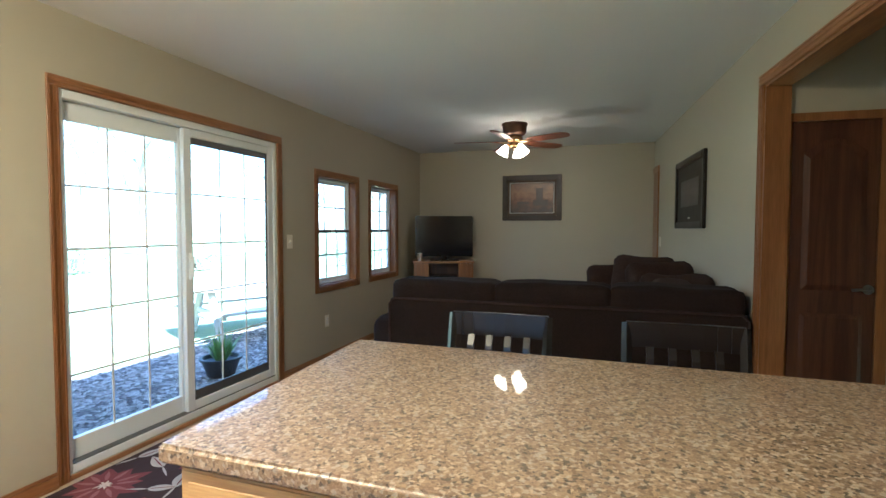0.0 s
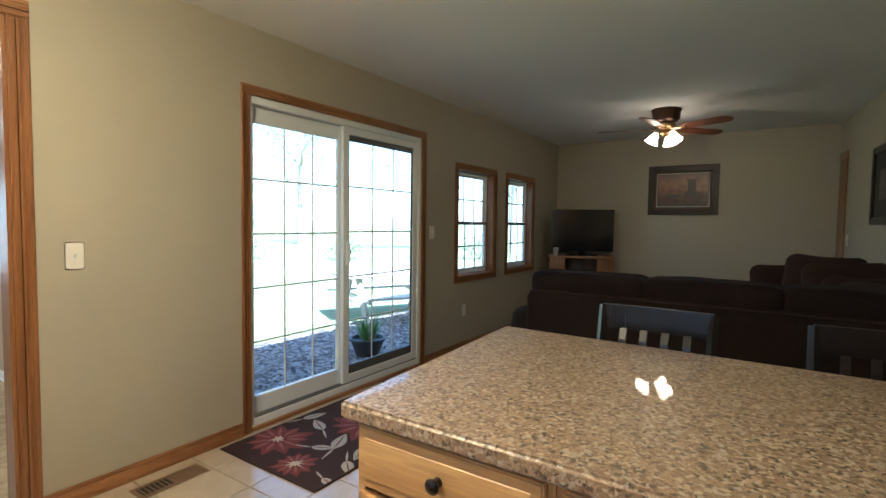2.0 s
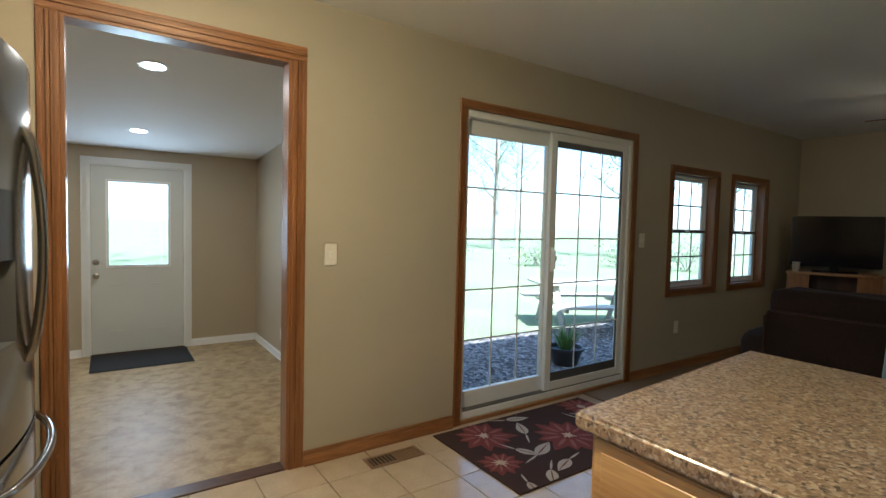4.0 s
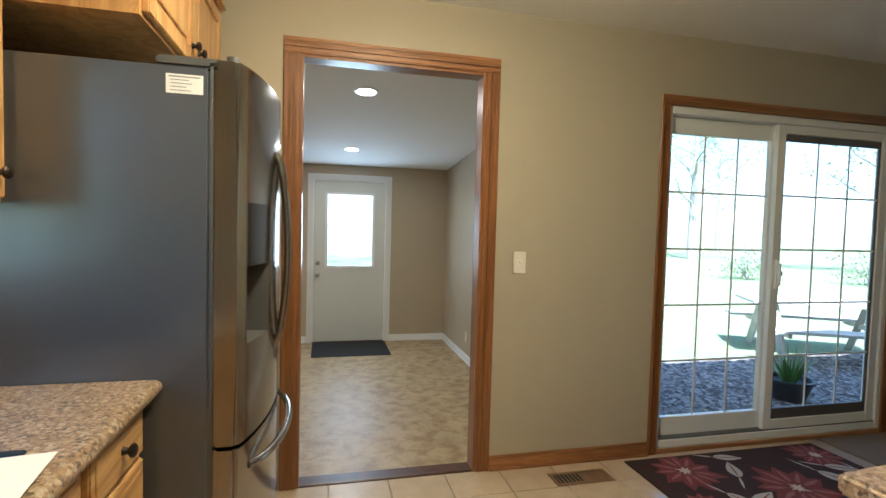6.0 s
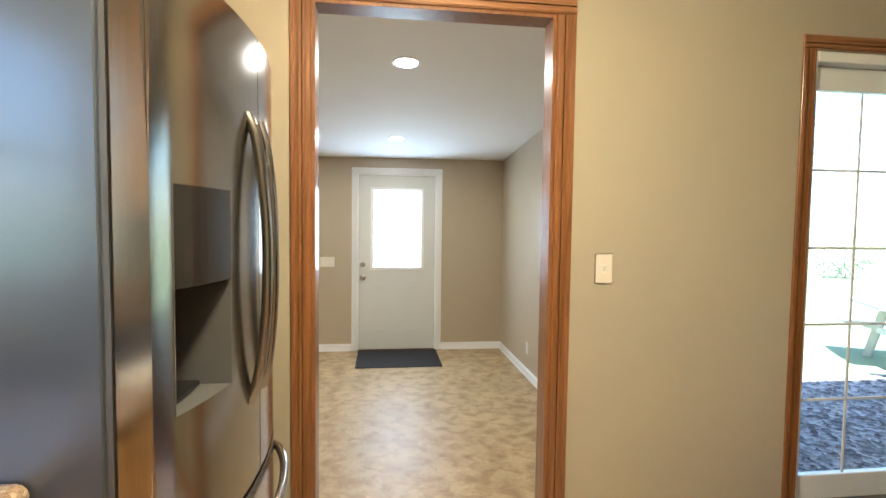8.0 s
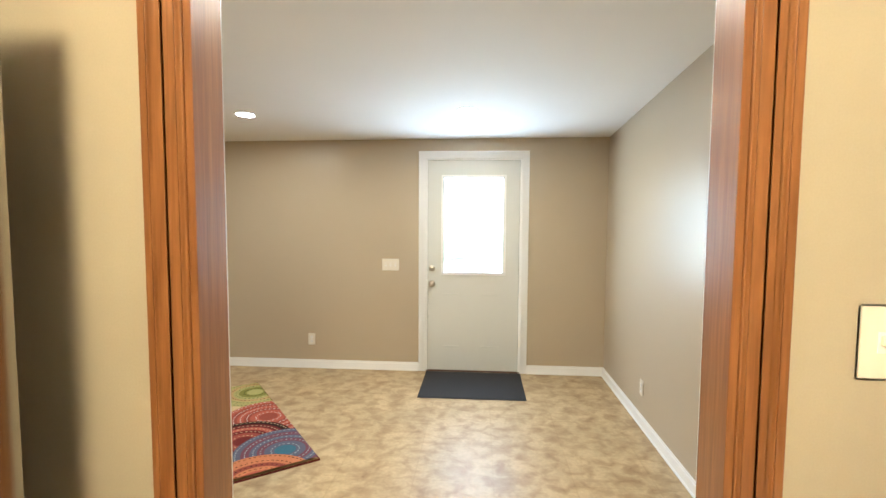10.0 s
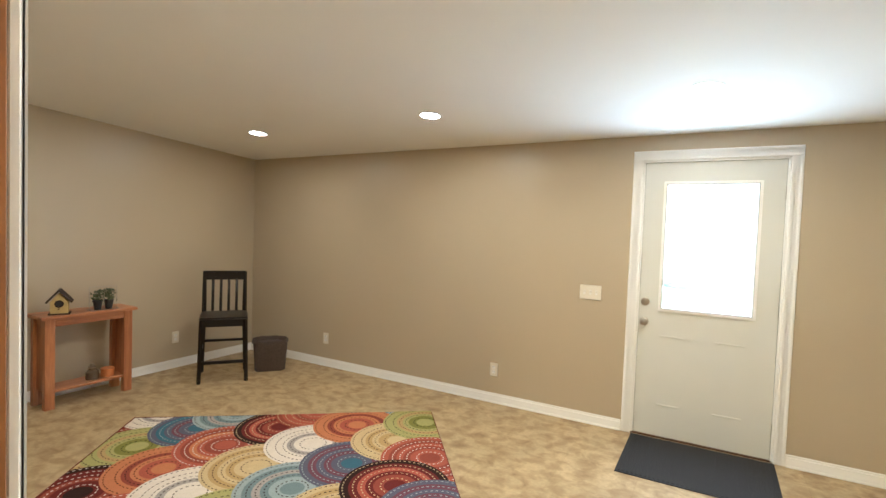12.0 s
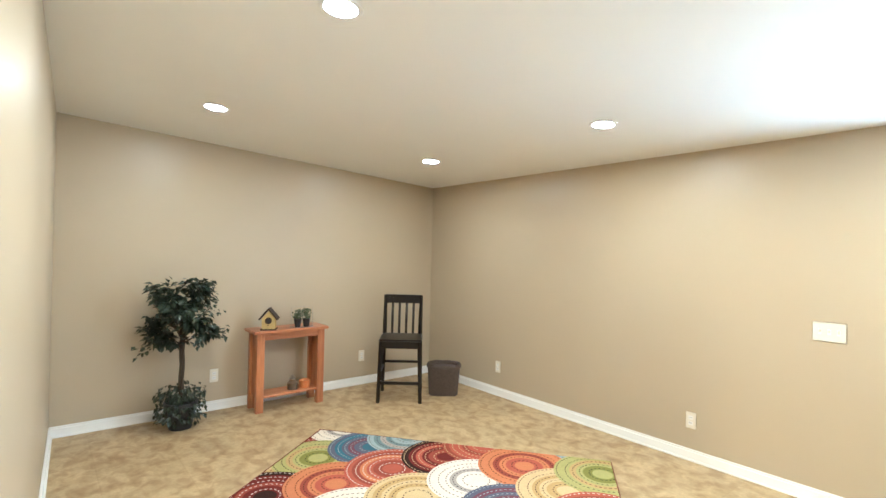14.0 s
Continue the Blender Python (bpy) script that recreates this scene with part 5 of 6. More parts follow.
def bowed(x0, x1, z0, z1, y_in, y_edge, bow, n=14, hole=None):
    """A door whose front bows outwards across the whole refrigerator; hole (xa, xb, za, zb) leaves a recess open."""
    bm = bmesh.new()
    xs = sorted({x0 + (x1 - x0) * k / n for k in range(n + 1)} | ({hole[0], hole[1]} if hole else set()))
    zs = [z0, z1] if not hole else [z0, hole[2], hole[3], z1]

    def front(x):
        return y_edge + bow * max(0.0, 1 - (x / 0.410) ** 2) ** 0.8 if abs(x) < 0.410 else y_edge
    grid = [[bm.verts.new((x, front(x), z)) for x in xs] for z in zs]
    backs = [[bm.verts.new((x, y_in, z)) for x in xs] for z in (z0, z1)]
    for i in range(len(zs) - 1):
        for j in range(len(xs) - 1):
            if hole and hole[0] <= xs[j] and xs[j + 1] <= hole[1] and i == 1:
                continue
            bm.faces.new((grid[i][j], grid[i][j + 1], grid[i + 1][j + 1], grid[i + 1][j]))
    for j in range(len(xs) - 1):
        bm.faces.new((backs[1][j], backs[1][j + 1], backs[0][j + 1], backs[0][j]))
        bm.faces.new((grid[-1][j], grid[-1][j + 1], backs[1][j + 1], backs[1][j]))
        bm.faces.new((backs[0][j], backs[0][j + 1], grid[0][j + 1], grid[0][j]))
    for j in (0, len(xs) - 1):
        col = [g[j] for g in grid]
        bm.faces.new(col + [backs[1][j], backs[0][j]])
    rim = [e_ for e_ in bm.edges if all(abs(abs(v.co.x) - 0.410) < 1e-5 for v in e_.verts) and abs(e_.verts[0].co.y - e_.verts[1].co.y) < 1e-5]
    bmesh.ops.bevel(bm, geom=rim, offset=0.010, segments=4, affect="EDGES")
    bmesh.ops.recalc_face_normals(bm, faces=bm.faces)
    return bm, front


ZD = 0.688
DH = (0.188, 0.368, 0.965, 1.365)
bm, front = bowed(0.003, X1, ZD, 1.738, -0.308, -0.246, 0.070, 14, DH)
door_r = part("door", bm, M["steel"], rf, "", True)
bm, _f = bowed(X0, -0.003, ZD, 1.738, -0.308, -0.246, 0.070)
door_l = part("door", bm, M["steel"], rf, "", True)
bm, _f = bowed(X0, X1, 0.06, ZD - 0.012, -0.308, -0.246, 0.070, 24)
drawer = part("freezer_drawer", bm, M["steel"], rf, "", True)
yb = front(DH[1]) - 0.075
part("dispenser_back", B(DH[0], DH[1], yb - 0.004, yb, DH[2], DH[3]), M["black"], door_r, "dark back of the ice dispenser")
part("dispenser_side", B(DH[0] - 0.002, DH[0], yb, front(DH[0]) + 0.001, DH[2], DH[3]), M["darkgrey"], door_r)
part("dispenser_side", B(DH[1], DH[1] + 0.002, yb, front(DH[1]) + 0.001, DH[2], DH[3]), M["darkgrey"], door_r)
bm = bmesh.new()
cols = [DH[0] + (DH[1] - DH[0]) * k / 8 for k in range(9)]
face = [[bm.verts.new((x, front(x) + 0.0015, z)) for x in cols] for z in (1.185, DH[3])]
rear = [[bm.verts.new((x, yb + 0.001, z)) for x in cols] for z in (1.185, DH[3])]
for k in range(8):
    for q in ((face[0][k], face[0][k + 1], face[1][k + 1], face[1][k]), (rear[0][k + 1], rear[0][k], rear[1][k], rear[1][k + 1]), (face[0][k + 1], face[0][k], rear[0][k], rear[0][k + 1]), (face[1][k], face[1][k + 1], rear[1][k + 1], rear[1][k])):
        bm.faces.new(q)
for k in (0, 8):
    bm.faces.new((face[0][k], face[1][k], rear[1][k], rear[0][k]))
bmesh.ops.recalc_face_normals(bm, faces=bm.faces)
part("dispenser_panel", bm, M["black"], door_r, "black glossy control panel")
bm = bmesh.new()
lip = [[bm.verts.new((x, front(x) - 0.001, z)) for x in cols] + [bm.verts.new((x, yb, z)) for x in reversed(cols)] for z in (DH[2] - 0.002, DH[2])]
bm.faces.new(lip[0][::-1]), bm.faces.new(lip[1])
for k in range(len(lip[0])):
    j = (k + 1) % len(lip[0])
    bm.faces.new((lip[0][k], lip[0][j], lip[1][j], lip[1][k]))
part("dispenser_floor", bm, M["darkgrey"], door_r)
part("dispenser_paddle", B(0.245, 0.305, yb + 0.001, yb + 0.018, 1.06, 1.17, 0.006, 2), M["black"], door_r)
part("drip_tray", B(DH[0] + 0.01, DH[1] - 0.01, yb + 0.001, yb + 0.055, DH[2] + 0.001, DH[2] + 0.012, 0.002), M["black"], door_r)


def bar(parent, p0, p1, out, r, bow_axis):
    p0, p1 = Vector(p0), Vector(p1)
    pts = []
    for k in range(17):
        q = k / 16
        lift = math.sin(math.pi * q) ** 0.55
        pts.append(p0.lerp(p1, q) + Vector((0, out * lift, 0)))
    return part("handle", tube(bmesh.new(), pts, r, 12), M["steel"], parent, "bowed stainless bar handle", True)


bar(door_r, (0.078, front(0.078) - 0.004, 0.885), (0.078, front(0.078) - 0.004, 1.545), 0.044, 0.0125, 0)
bar(door_l, (-0.030, front(0.03) - 0.004, 0.885), (-0.030, front(0.03) - 0.004, 1.545), 0.034, 0.0125, 0)
bm = bmesh.new()
pts = [Vector((-0.34 + 0.68 * k / 20, front(-0.34 + 0.68 * k / 20) - 0.004 + 0.046 * math.sin(math.pi * k / 20) ** 0.45, 0.600)) for k in range(21)]
part("handle", tube(bm, pts, 0.0125, 12), M["steel"], drawer, "bowed stainless bar handle", True)
part("gasket", B(X0 + 0.012, X1 - 0.004, -0.3175, -0.3085, 0.06, 1.730), M["darkgrey"], rf)
part("kick_grille", B(X0 + 0.02, X1 - 0.02, -0.33, -0.30, 0.0, 0.055), M["darkgrey"], rf)
lab = part("energy_label", B(X1 + 0.0003, X1 + 0.001, -0.423, -0.333, 1.642, 1.692), M["paper"], rf, "white printed sticker")
bm = bmesh.new()
for k, (a_, b_) in enumerate(((0.08, 0.92), (0.12, 0.62), (0.12, 0.70), (0.12, 0.55), (0.12, 0.66))):
    z = 1.687 - 0.009 * k
    box(bm, X1 + 0.0011, X1 + 0.0014, -0.423 + 0.090 * a_, -0.423 + 0.090 * b_, z - (0.002 if k else 0.0032), z)
part("print_bars", bm, M["ink"], lab)

# kitchen ceiling fixture over the aisle
kl = thing("ceiling_light", (-1.35, 0.28, CEIL), 0, "round frosted kitchen ceiling light, switched on", "ceiling light")
part("pan", lathe(bmesh.new(), [(0.0, 0.0), (0.17, 0.0), (0.17, -0.025), (0.0, -0.026)], 32), M["nickel"], kl)
part("diffuser", lathe(bmesh.new(), [(0.165, -0.026), (0.15, -0.06), (0.10, -0.085), (0.0, -0.095)], 32), M["lamp"], kl, "glowing frosted glass bowl", True)
KL = Vector((-1.35, 0.28, CEIL))
kp = new("kitchen_lamp", bpy.data.lights.new("kitchen_lamp", "POINT"))
kp.data.shadow_soft_size, kp.data.energy, kp.data.color = 0.08, 13.0, (1.0, 0.735, 0.38)
kp.location = KL + Vector((0, 0, -0.22))
kd = new("kitchen_downlight", bpy.data.lights.new("kitchen_downlight", "AREA"))
kd.data.shape, kd.data.size, kd.data.energy, kd.data.color = "DISK", 0.26, 5.0, (1.0, 0.735, 0.38)
kd.location = KL + Vector((0, 0, -0.115))

# floral mat and floor register
fm = thing("floor_mat", (-2.250, 2.325, 0.0), 0, "dark floral kitchen mat with red blooms and pale leaves", "mat")
part("base", B(-0.390, 0.390, -0.665, 0.665, 0.0, 0.009, 0.003), cloth("dark brown mat pile", (0.052, 0.032, 0.029)), fm)
bloom, bloom2, pale, cream = cloth("wine red mat yarn", (0.17, 0.050, 0.047)), cloth("dusty rose mat yarn", (0.26, 0.11, 0.10)), cloth("pale grey mat yarn", (0.42, 0.38, 0.33)), cloth("cream mat yarn", (0.56, 0.47, 0.36))


def petal(bm, c_, ang, r0, r1, w, z, mi=0):
    pts = []
    for k in range(13):
        q = k / 12
        pts.append((r0 + (r1 - r0) * q, w * math.sin(math.pi * q ** 0.75) + 0.001))
    for k in range(11, 0, -1):
        pts.append((r0 + (r1 - r0) * k / 12, -w * math.sin(math.pi * (k / 12) ** 0.75) - 0.001))
    ca, sa = math.cos(ang), math.sin(ang)
    out = []
    for u_, v_ in pts:
        x, y = c_[0] + ca * u_ - sa * v_, c_[1] + sa * u_ + ca * v_
        out.append(bm.verts.new((min(0.385, max(-0.385, x)), min(0.66, max(-0.66, y)), z)))
    f_ = bm.faces.new(out)
    f_.material_index = mi


rnd = random.Random(8)
for n_, (cx, cy, R) in enumerate(((0.05, 0.06, 0.235), (-0.22, -0.40, 0.20), (-0.24, 0.52, 0.17), (0.30, 0.50, 0.16), (0.10, -0.54, 0.13))):
    bm = bmesh.new()
    for k in range(11):
        q = k * 6.2832 / 11 + rnd.uniform(-0.1, 0.1)
        petal(bm, (cx, cy), q, 0.025, R * rnd.uniform(0.85, 1.1), R * 0.22, 0.0096 + 0.00015 * k, 0)
        petal(bm, (cx, cy), q, R * 0.25, R * 0.8, R * 0.05, 0.0118, 1)
    for k in range(9):
        q = k * 0.7
        petal(bm, (cx, cy), q, 0.0, 0.05 * rnd.uniform(0.6, 1.2), 0.006, 0.0122, 2)
    part("flower", bm, [bloom, bloom2, cream], fm, "wine red bloom with a cream centre")
for cx, cy, ang, L in ((0.14, -0.30, 2.0, 0.20), (-0.08, 0.34, 0.4, 0.22), (-0.12, 0.44, 1.1, 0.18), (0.27, -0.18, -1.2, 0.17), (0.30, -0.36, -0.7, 0.16), (-0.10, -0.16, 2.7, 0.18), (0.34, 0.24, 1.2, 0.20),
                       (0.02, -0.36, 0.5, 0.15), (-0.33, -0.12, 1.3, 0.17), (0.22, 0.40, 2.5, 0.16), (-0.02, 0.58, 0.1, 0.18), (0.33, -0.56, -0.2, 0.12)):
    bm = bmesh.new()
    petal(bm, (cx, cy), ang, 0.0, L, L * 0.20, 0.0126, 0)
    petal(bm, (cx, cy), ang, 0.01, L * 0.92, L * 0.018, 0.0130, 1)
    petal(bm, (cx, cy), ang + 3.0, 0.0, L * 0.7, 0.006, 0.0124, 0)
    part("leaf", bm, [pale, bloom], fm, "pale grey leaf")
vt = thing("floor_register", (-2.530, 1.330, 0.0), 0, "brown metal floor register, half its slots dark", "vent")
vm = mat("brown enamel register", (0.22, 0.14, 0.08), 0.4, 0.3, vary=0.1)
part("frame", box(box(box(B(-0.062, -0.042, -0.165, 0.165, 0, 0.005), 0.042, 0.062, -0.165, 0.165, 0, 0.005), -0.042, 0.042, -0.165, -0.145, 0, 0.005), -0.042, 0.042, 0.145, 0.165, 0, 0.005), vm, vt)
part("damper", B(-0.0418, 0.0418, -0.1448, 0.0, 0.0002, 0.0012), M["slot"], vt)
part("damper", B(-0.0418, 0.0418, 0.0, 0.1448, 0.0002, 0.0020), vm, vt)
for k in range(13):
    y = -0.132 + 0.022 * k
    part("slat", B(-0.0415, 0.0415, y - 0.003, y + 0.003, 0.0021, 0.0046), vm, vt)

# ---------------------------------------------------------------- living room
def cushion(bm, x0, x1, y0, y1, z0, z1, puff=0.03, n=10, seed=0, m=None, soft=0.085):
    """A soft pillow-like block."""
    r_ = random.Random(seed)
    b2 = bmesh.new()
    bmesh.ops.create_cube(b2, size=2.0)
    bmesh.ops.subdivide_edges(b2, edges=b2.edges, cuts=n, use_grid_fill=True)
    off = Vector((r_.uniform(0, 9), r_.uniform(0, 9), 0))
    cx, cy, cz = (x0 + x1) / 2, (y0 + y1) / 2, (z0 + z1) / 2
    hx, hy, hz = (x1 - x0) / 2, (y1 - y0) / 2, (z1 - z0) / 2
    rad = min(soft, hx * 0.95, hy * 0.95, hz * 0.95)
    for v in b2.verts:
        p = Vector((v.co.x * hx, v.co.y * hy, v.co.z * hz))
        inner = Vector([max(-(h_ - rad), min(h_ - rad, c)) for c, h_ in zip(p, (hx, hy, hz))])
        d = p - inner
        q = d.normalized() if d.length > 1e-6 else Vector((0, 0, 1))
        w = Vector((cx, cy, cz)) + inner + q * rad
        w += q * puff * noise.noise(w * 4 + off)
        v.co = (m @ w) if m else w
    me = bpy.data.meshes.new("tmp")
    b2.to_mesh(me)
    b2.free()
    bm.from_mesh(me)
    bpy.data.meshes.remove(me)
    return bm


so = thing("sectional_sofa", (0, 0, 0), 0, "dark brown plush L-shaped sectional sofa", "sofa")
SX0, SX1, SY0 = -1.545, 0.755, 3.36
part("back_frame", cushion(bmesh.new(), SX0, SX1, SY0, SY0 + 0.22, 0.06, 0.835, 0.008, 14, 1, None, 0.045), M["sofa"], so, "", True)
part("piping", tube(bmesh.new(), [(SX0 + 0.012, SY0 + 0.008, 0.10), (SX0 + 0.012, SY0 + 0.008, 0.79), (SX0 + 0.05, SY0 + 0.008, 0.828), (SX1 - 0.05, SY0 + 0.008, 0.828), (SX1 - 0.012, SY0 + 0.008, 0.79), (SX1 - 0.012, SY0 + 0.008, 0.10)], 0.008, 8), M["sofa2"], so, "", True)
for k in range(3):
    a_ = SX0 + 0.02 + (SX1 - SX0 - 0.04) * k / 3
    b_ = SX0 + 0.02 + (SX1 - SX0 - 0.04) * (k + 1) / 3
    part("back_cushion", cushion(bmesh.new(), a_ - 0.010, b_ + 0.010, SY0 + 0.05, SY0 + 0.36, 0.46, 0.962 + 0.004 * k, 0.016, 12, 20 + k, None, 0.050), M["sofa"], so, "", True)
    part("seat_cushion", cushion(bmesh.new(), a_, b_ - 0.006, SY0 + 0.25, SY0 + 0.92, 0.26, 0.48, 0.03, 6, 30 + k), M["sofa"], so, "", True)
part("base", B(SX0, SX1, SY0 + 0.2, SY0 + 0.90, 0.05, 0.28, 0.02, 2), M["sofa"], so)
part("arm", cushion(bmesh.new(), SX0 - 0.20, SX0 + 0.03, SY0 + 0.10, SY0 + 0.98, 0.06, 0.66, 0.02, 8, 41), M["sofa"], so, "", True)
rot = Matrix.Translation((0.745, SY0, 0)) @ Matrix.Rotation(math.atan2(-EDIR.x, EDIR.y), 4, "Z")
part("return_base", cushion(bmesh.new(), -0.95, -0.03, 0.75, 2.30, 0.05, 0.46, 0.02, 8, 50, rot), M["sofa"], so, "", True)
part("return_back", cushion(bmesh.new(), -0.24, -0.02, 0.18, 2.30, 0.10, 0.86, 0.015, 10, 51, rot), M["sofa"], so, "", True)
for k in range(2):
    part("back_cushion", cushion(bmesh.new(), -0.42, -0.12, 0.40 + 0.95 * k, 1.33 + 0.95 * k, 0.44, 0.94, 0.03, 10, 60 + k, rot), M["sofa2"], so, "", True)
part("return_arm", cushion(bmesh.new(), -0.98, -0.02, 2.28, 2.50, 0.05, 0.66, 0.02, 8, 52, rot), M["sofa"], so, "", True)
for k, (x, y, z, a_, s_) in enumerate(((-0.56, 2.02, 0.74, 18, 0.27), (-0.34, 1.72, 0.85, -14, 0.27), (-0.26, 1.28, 0.81, 12, 0.27), (-0.22, 0.86, 0.75, -6, 0.26))):
    pw = thing("throw_pillow", tuple(rot @ Vector((x, y, z))), a_, "brown plush throw pillow on the sofa", "pillow", "pillows on the sofa")
    part("cover", cushion(bmesh.new(), -s_, s_, -0.09, 0.09, -s_ * 0.92, s_ * 0.92, 0.03, 7, 70 + k, Matrix.Rotation(radians(-24), 4, "X")), M["sofa2"], pw, "", True)

TVX, TVY, TVR = -2.195, 6.50, 20
st = thing("tv_stand", (TVX, TVY + 0.06, 0.0), TVR, "honey oak corner television stand with an open shelf", "cabinet")
part("top", B(-0.415, 0.415, -0.22, 0.20, 0.865, 0.892, 0.005, 2), M["oak_x"], st)
for sx in (-0.40, 0.372):
    part("side", B(sx, sx + 0.028, -0.20, 0.19, 0.0, 0.865), M["oak"], st)
part("shelf", B(-0.372, 0.372, -0.19, 0.19, 0.60, 0.62), M["oak_x"], st)
part("shelf", B(-0.372, 0.372, -0.19, 0.19, 0.10, 0.12), M["oak_x"], st)
part("back", B(-0.372, 0.372, 0.178, 0.19, 0.12, 0.865), M["darkdoor"], st)
part("door", B(-0.371, -0.20, -0.205, -0.190, 0.13, 0.86, 0.003), M["oak"], st)
part("door", B(0.20, 0.371, -0.205, -0.190, 0.13, 0.86, 0.003), M["oak"], st)
mb = thing("media_box", (TVX, TVY + 0.06, 0.62), TVR, "black media player on the stand shelf", "electronics")
part("case", B(-0.18, 0.18, -0.16, 0.12, 0.008, 0.075, 0.004), M["black"], mb)
part("feet", B(-0.15, 0.15, -0.13, 0.09, 0.0, 0.0075), M["slot"], mb)
tv = thing("television", (TVX + 0.02, TVY + 0.04, 0.892), TVR, "black flat television on a corner stand", "television")
part("casing", B(-0.395, 0.395, -0.02, 0.035, 0.055, 0.610, 0.008, 2), M["black"], tv)
part("screen", B(-0.378, 0.378, -0.0235, -0.0205, 0.080, 0.593), M["screen"], tv, "dark switched-off screen")
part("neck", B(-0.04, 0.04, -0.005, 0.03, 0.018, 0.06, 0.004), M["black"], tv)
part("foot", B(-0.20, 0.20, -0.10, 0.10, 0.0, 0.018, 0.006, 2), M["black"], tv)
cu = thing("glass_tumbler", (TVX - 0.27, TVY - 0.14, 0.892), 0, "small pale glass on the television stand", "glass")
part("wall", lathe(bmesh.new(), [(0.0, 0.0), (0.030, 0.0), (0.038, 0.10), (0.035, 0.10), (0.027, 0.008), (0.0, 0.008)], 18), mat("frosted pale glass", (0.45, 0.42, 0.36), 0.3, vary=0.1), cu, "", True)


def picture(name, at, rz, w, h_, frame_w, label, tones, mount):
    """A framed print that looks along its own -y."""
    t = thing(name, at, rz, label, "picture")
    bm = bmesh.new()
    for q in ((-w / 2, -w / 2 + frame_w, -h_ / 2, h_ / 2), (w / 2 - frame_w, w / 2, -h_ / 2, h_ / 2), (-w / 2 + frame_w, w / 2 - frame_w, -h_ / 2, -h_ / 2 + frame_w), (-w / 2 + frame_w, w / 2 - frame_w, h_ / 2 - frame_w, h_ / 2)):
        box(bm, q[0], q[1], -0.028, 0.0, q[2], q[3], 0.006, 2)
    part("frame", bm, M["walnut"] if mount else M["espresso"], t)
    iw, ih = w / 2 - frame_w, h_ / 2 - frame_w
    part("mount", B(-iw, iw, -0.010, -0.002, -ih, ih), tones[0], t)
    k_ = 0.045 if mount else 0.14
    part("print", B(-iw + k_, iw - k_, -0.0125, -0.0105, -ih + k_, ih - k_), tones[1], t)
    if mount:
        part("mount_line", box(box(box(B(-iw + 0.03, iw - 0.03, -0.0116, -0.0104, -ih + 0.030, -ih + 0.038), -iw + 0.03, iw - 0.03, -0.0116, -0.0104, ih - 0.038, ih - 0.030), -iw + 0.03, -iw + 0.038, -0.0115, -0.0104, -ih + 0.03, ih - 0.03), iw - 0.038, iw - 0.03, -0.0115, -0.0104, -ih + 0.03, ih - 0.03), M["paper"], t)
    return t


def print_mat(name, stops, scale):
    m = mat(name, (0.2, 0.2, 0.2), 0.35, vary=0.0)
    n, l = m.node_tree.nodes, m.node_tree.links
    co, tx, rp_, gr, sep = n.new("ShaderNodeTexCoord"), n.new("ShaderNodeTexNoise"), n.new("ShaderNodeValToRGB"), n.new("ShaderNodeMath"), n.new("ShaderNodeSeparateXYZ")
    tx.inputs["Scale"].default_value, tx.inputs["Detail"].default_value = scale, 6
    l.new(co.outputs["Generated"], tx.inputs[0])
    l.new(co.outputs["Generated"], sep.inputs[0])
    gr.operation = "MULTIPLY_ADD"
    l.new(tx.outputs["Fac"], gr.inputs[0])
    gr.inputs[1].default_value = 0.9
    l.new(sep.outputs[2], gr.inputs[2])
    half = n.new("ShaderNodeMath")
    half.operation, half.inputs[1].default_value = "MULTIPLY", 0.6
    l.new(gr.outputs[0], half.inputs[0])
    els = rp_.color_ramp.elements
    while len(els) < len(stops):
        els.new(0.5)
    for k, c in enumerate(stops):
        els[k].position, els[k].color = 0.15 + 0.7 * k / (len(stops) - 1), (*c, 1)
    l.new(half.outputs[0], rp_.inputs[0])
    l.new(rp_.outputs[0], n["Principled BSDF"].inputs["Base Color"])
    return m


land = picture("framed_landscape", (-1.045, END - 0.001, 1.755), 0, 0.810, 0.625, 0.070, "dark wood framed autumn landscape print on the end wall",
               (mat("taupe mount board", (0.10, 0.065, 0.045), 0.8), print_mat("autumn landscape print", [(0.02, 0.012, 0.010), (0.05, 0.022, 0.016), (0.14, 0.055, 0.03), (0.30, 0.15, 0.08), (0.17, 0.09, 0.06)], 7)), True)
part("mill_shape", box(box(B(0.06, 0.15, -0.0134, -0.0126, -0.04, 0.13, 0), 0.02, 0.22, -0.0132, -0.0126, -0.11, -0.03), -0.20, -0.04, -0.0132, -0.0126, -0.09, -0.05), mat("dark print shapes", (0.06, 0.035, 0.03), 0.4), land)
pc = thing("wire_hook", (-1.03, END - 0.002, 2.135), 0, "small picture hook above the landscape", "hook")
part("wire", tube(bmesh.new(), [(0, -0.004, -0.052), (0, -0.006, 0.0), (0.012, -0.006, 0.012)], 0.003, 6), M["nickel"], pc)
pp_ = along_e(1.93)
nrm = E_ROT - 90
pic2 = picture("framed_portrait_print", (pp_.x - 0.001, pp_.y, 1.655), nrm, 1.06, 0.640, 0.060, "black framed dark print on the pale wall",
               (mat("black mount", (0.02, 0.018, 0.016), 0.5), print_mat("dusky print", [(0.03, 0.026, 0.022), (0.06, 0.05, 0.042), (0.10, 0.085, 0.07), (0.05, 0.042, 0.035)], 4)), False)
part("caption_tag", B(-0.035, 0.035, -0.0117, -0.0104, -0.232, -0.218), M["plate"], pic2, "tiny pale caption tag")


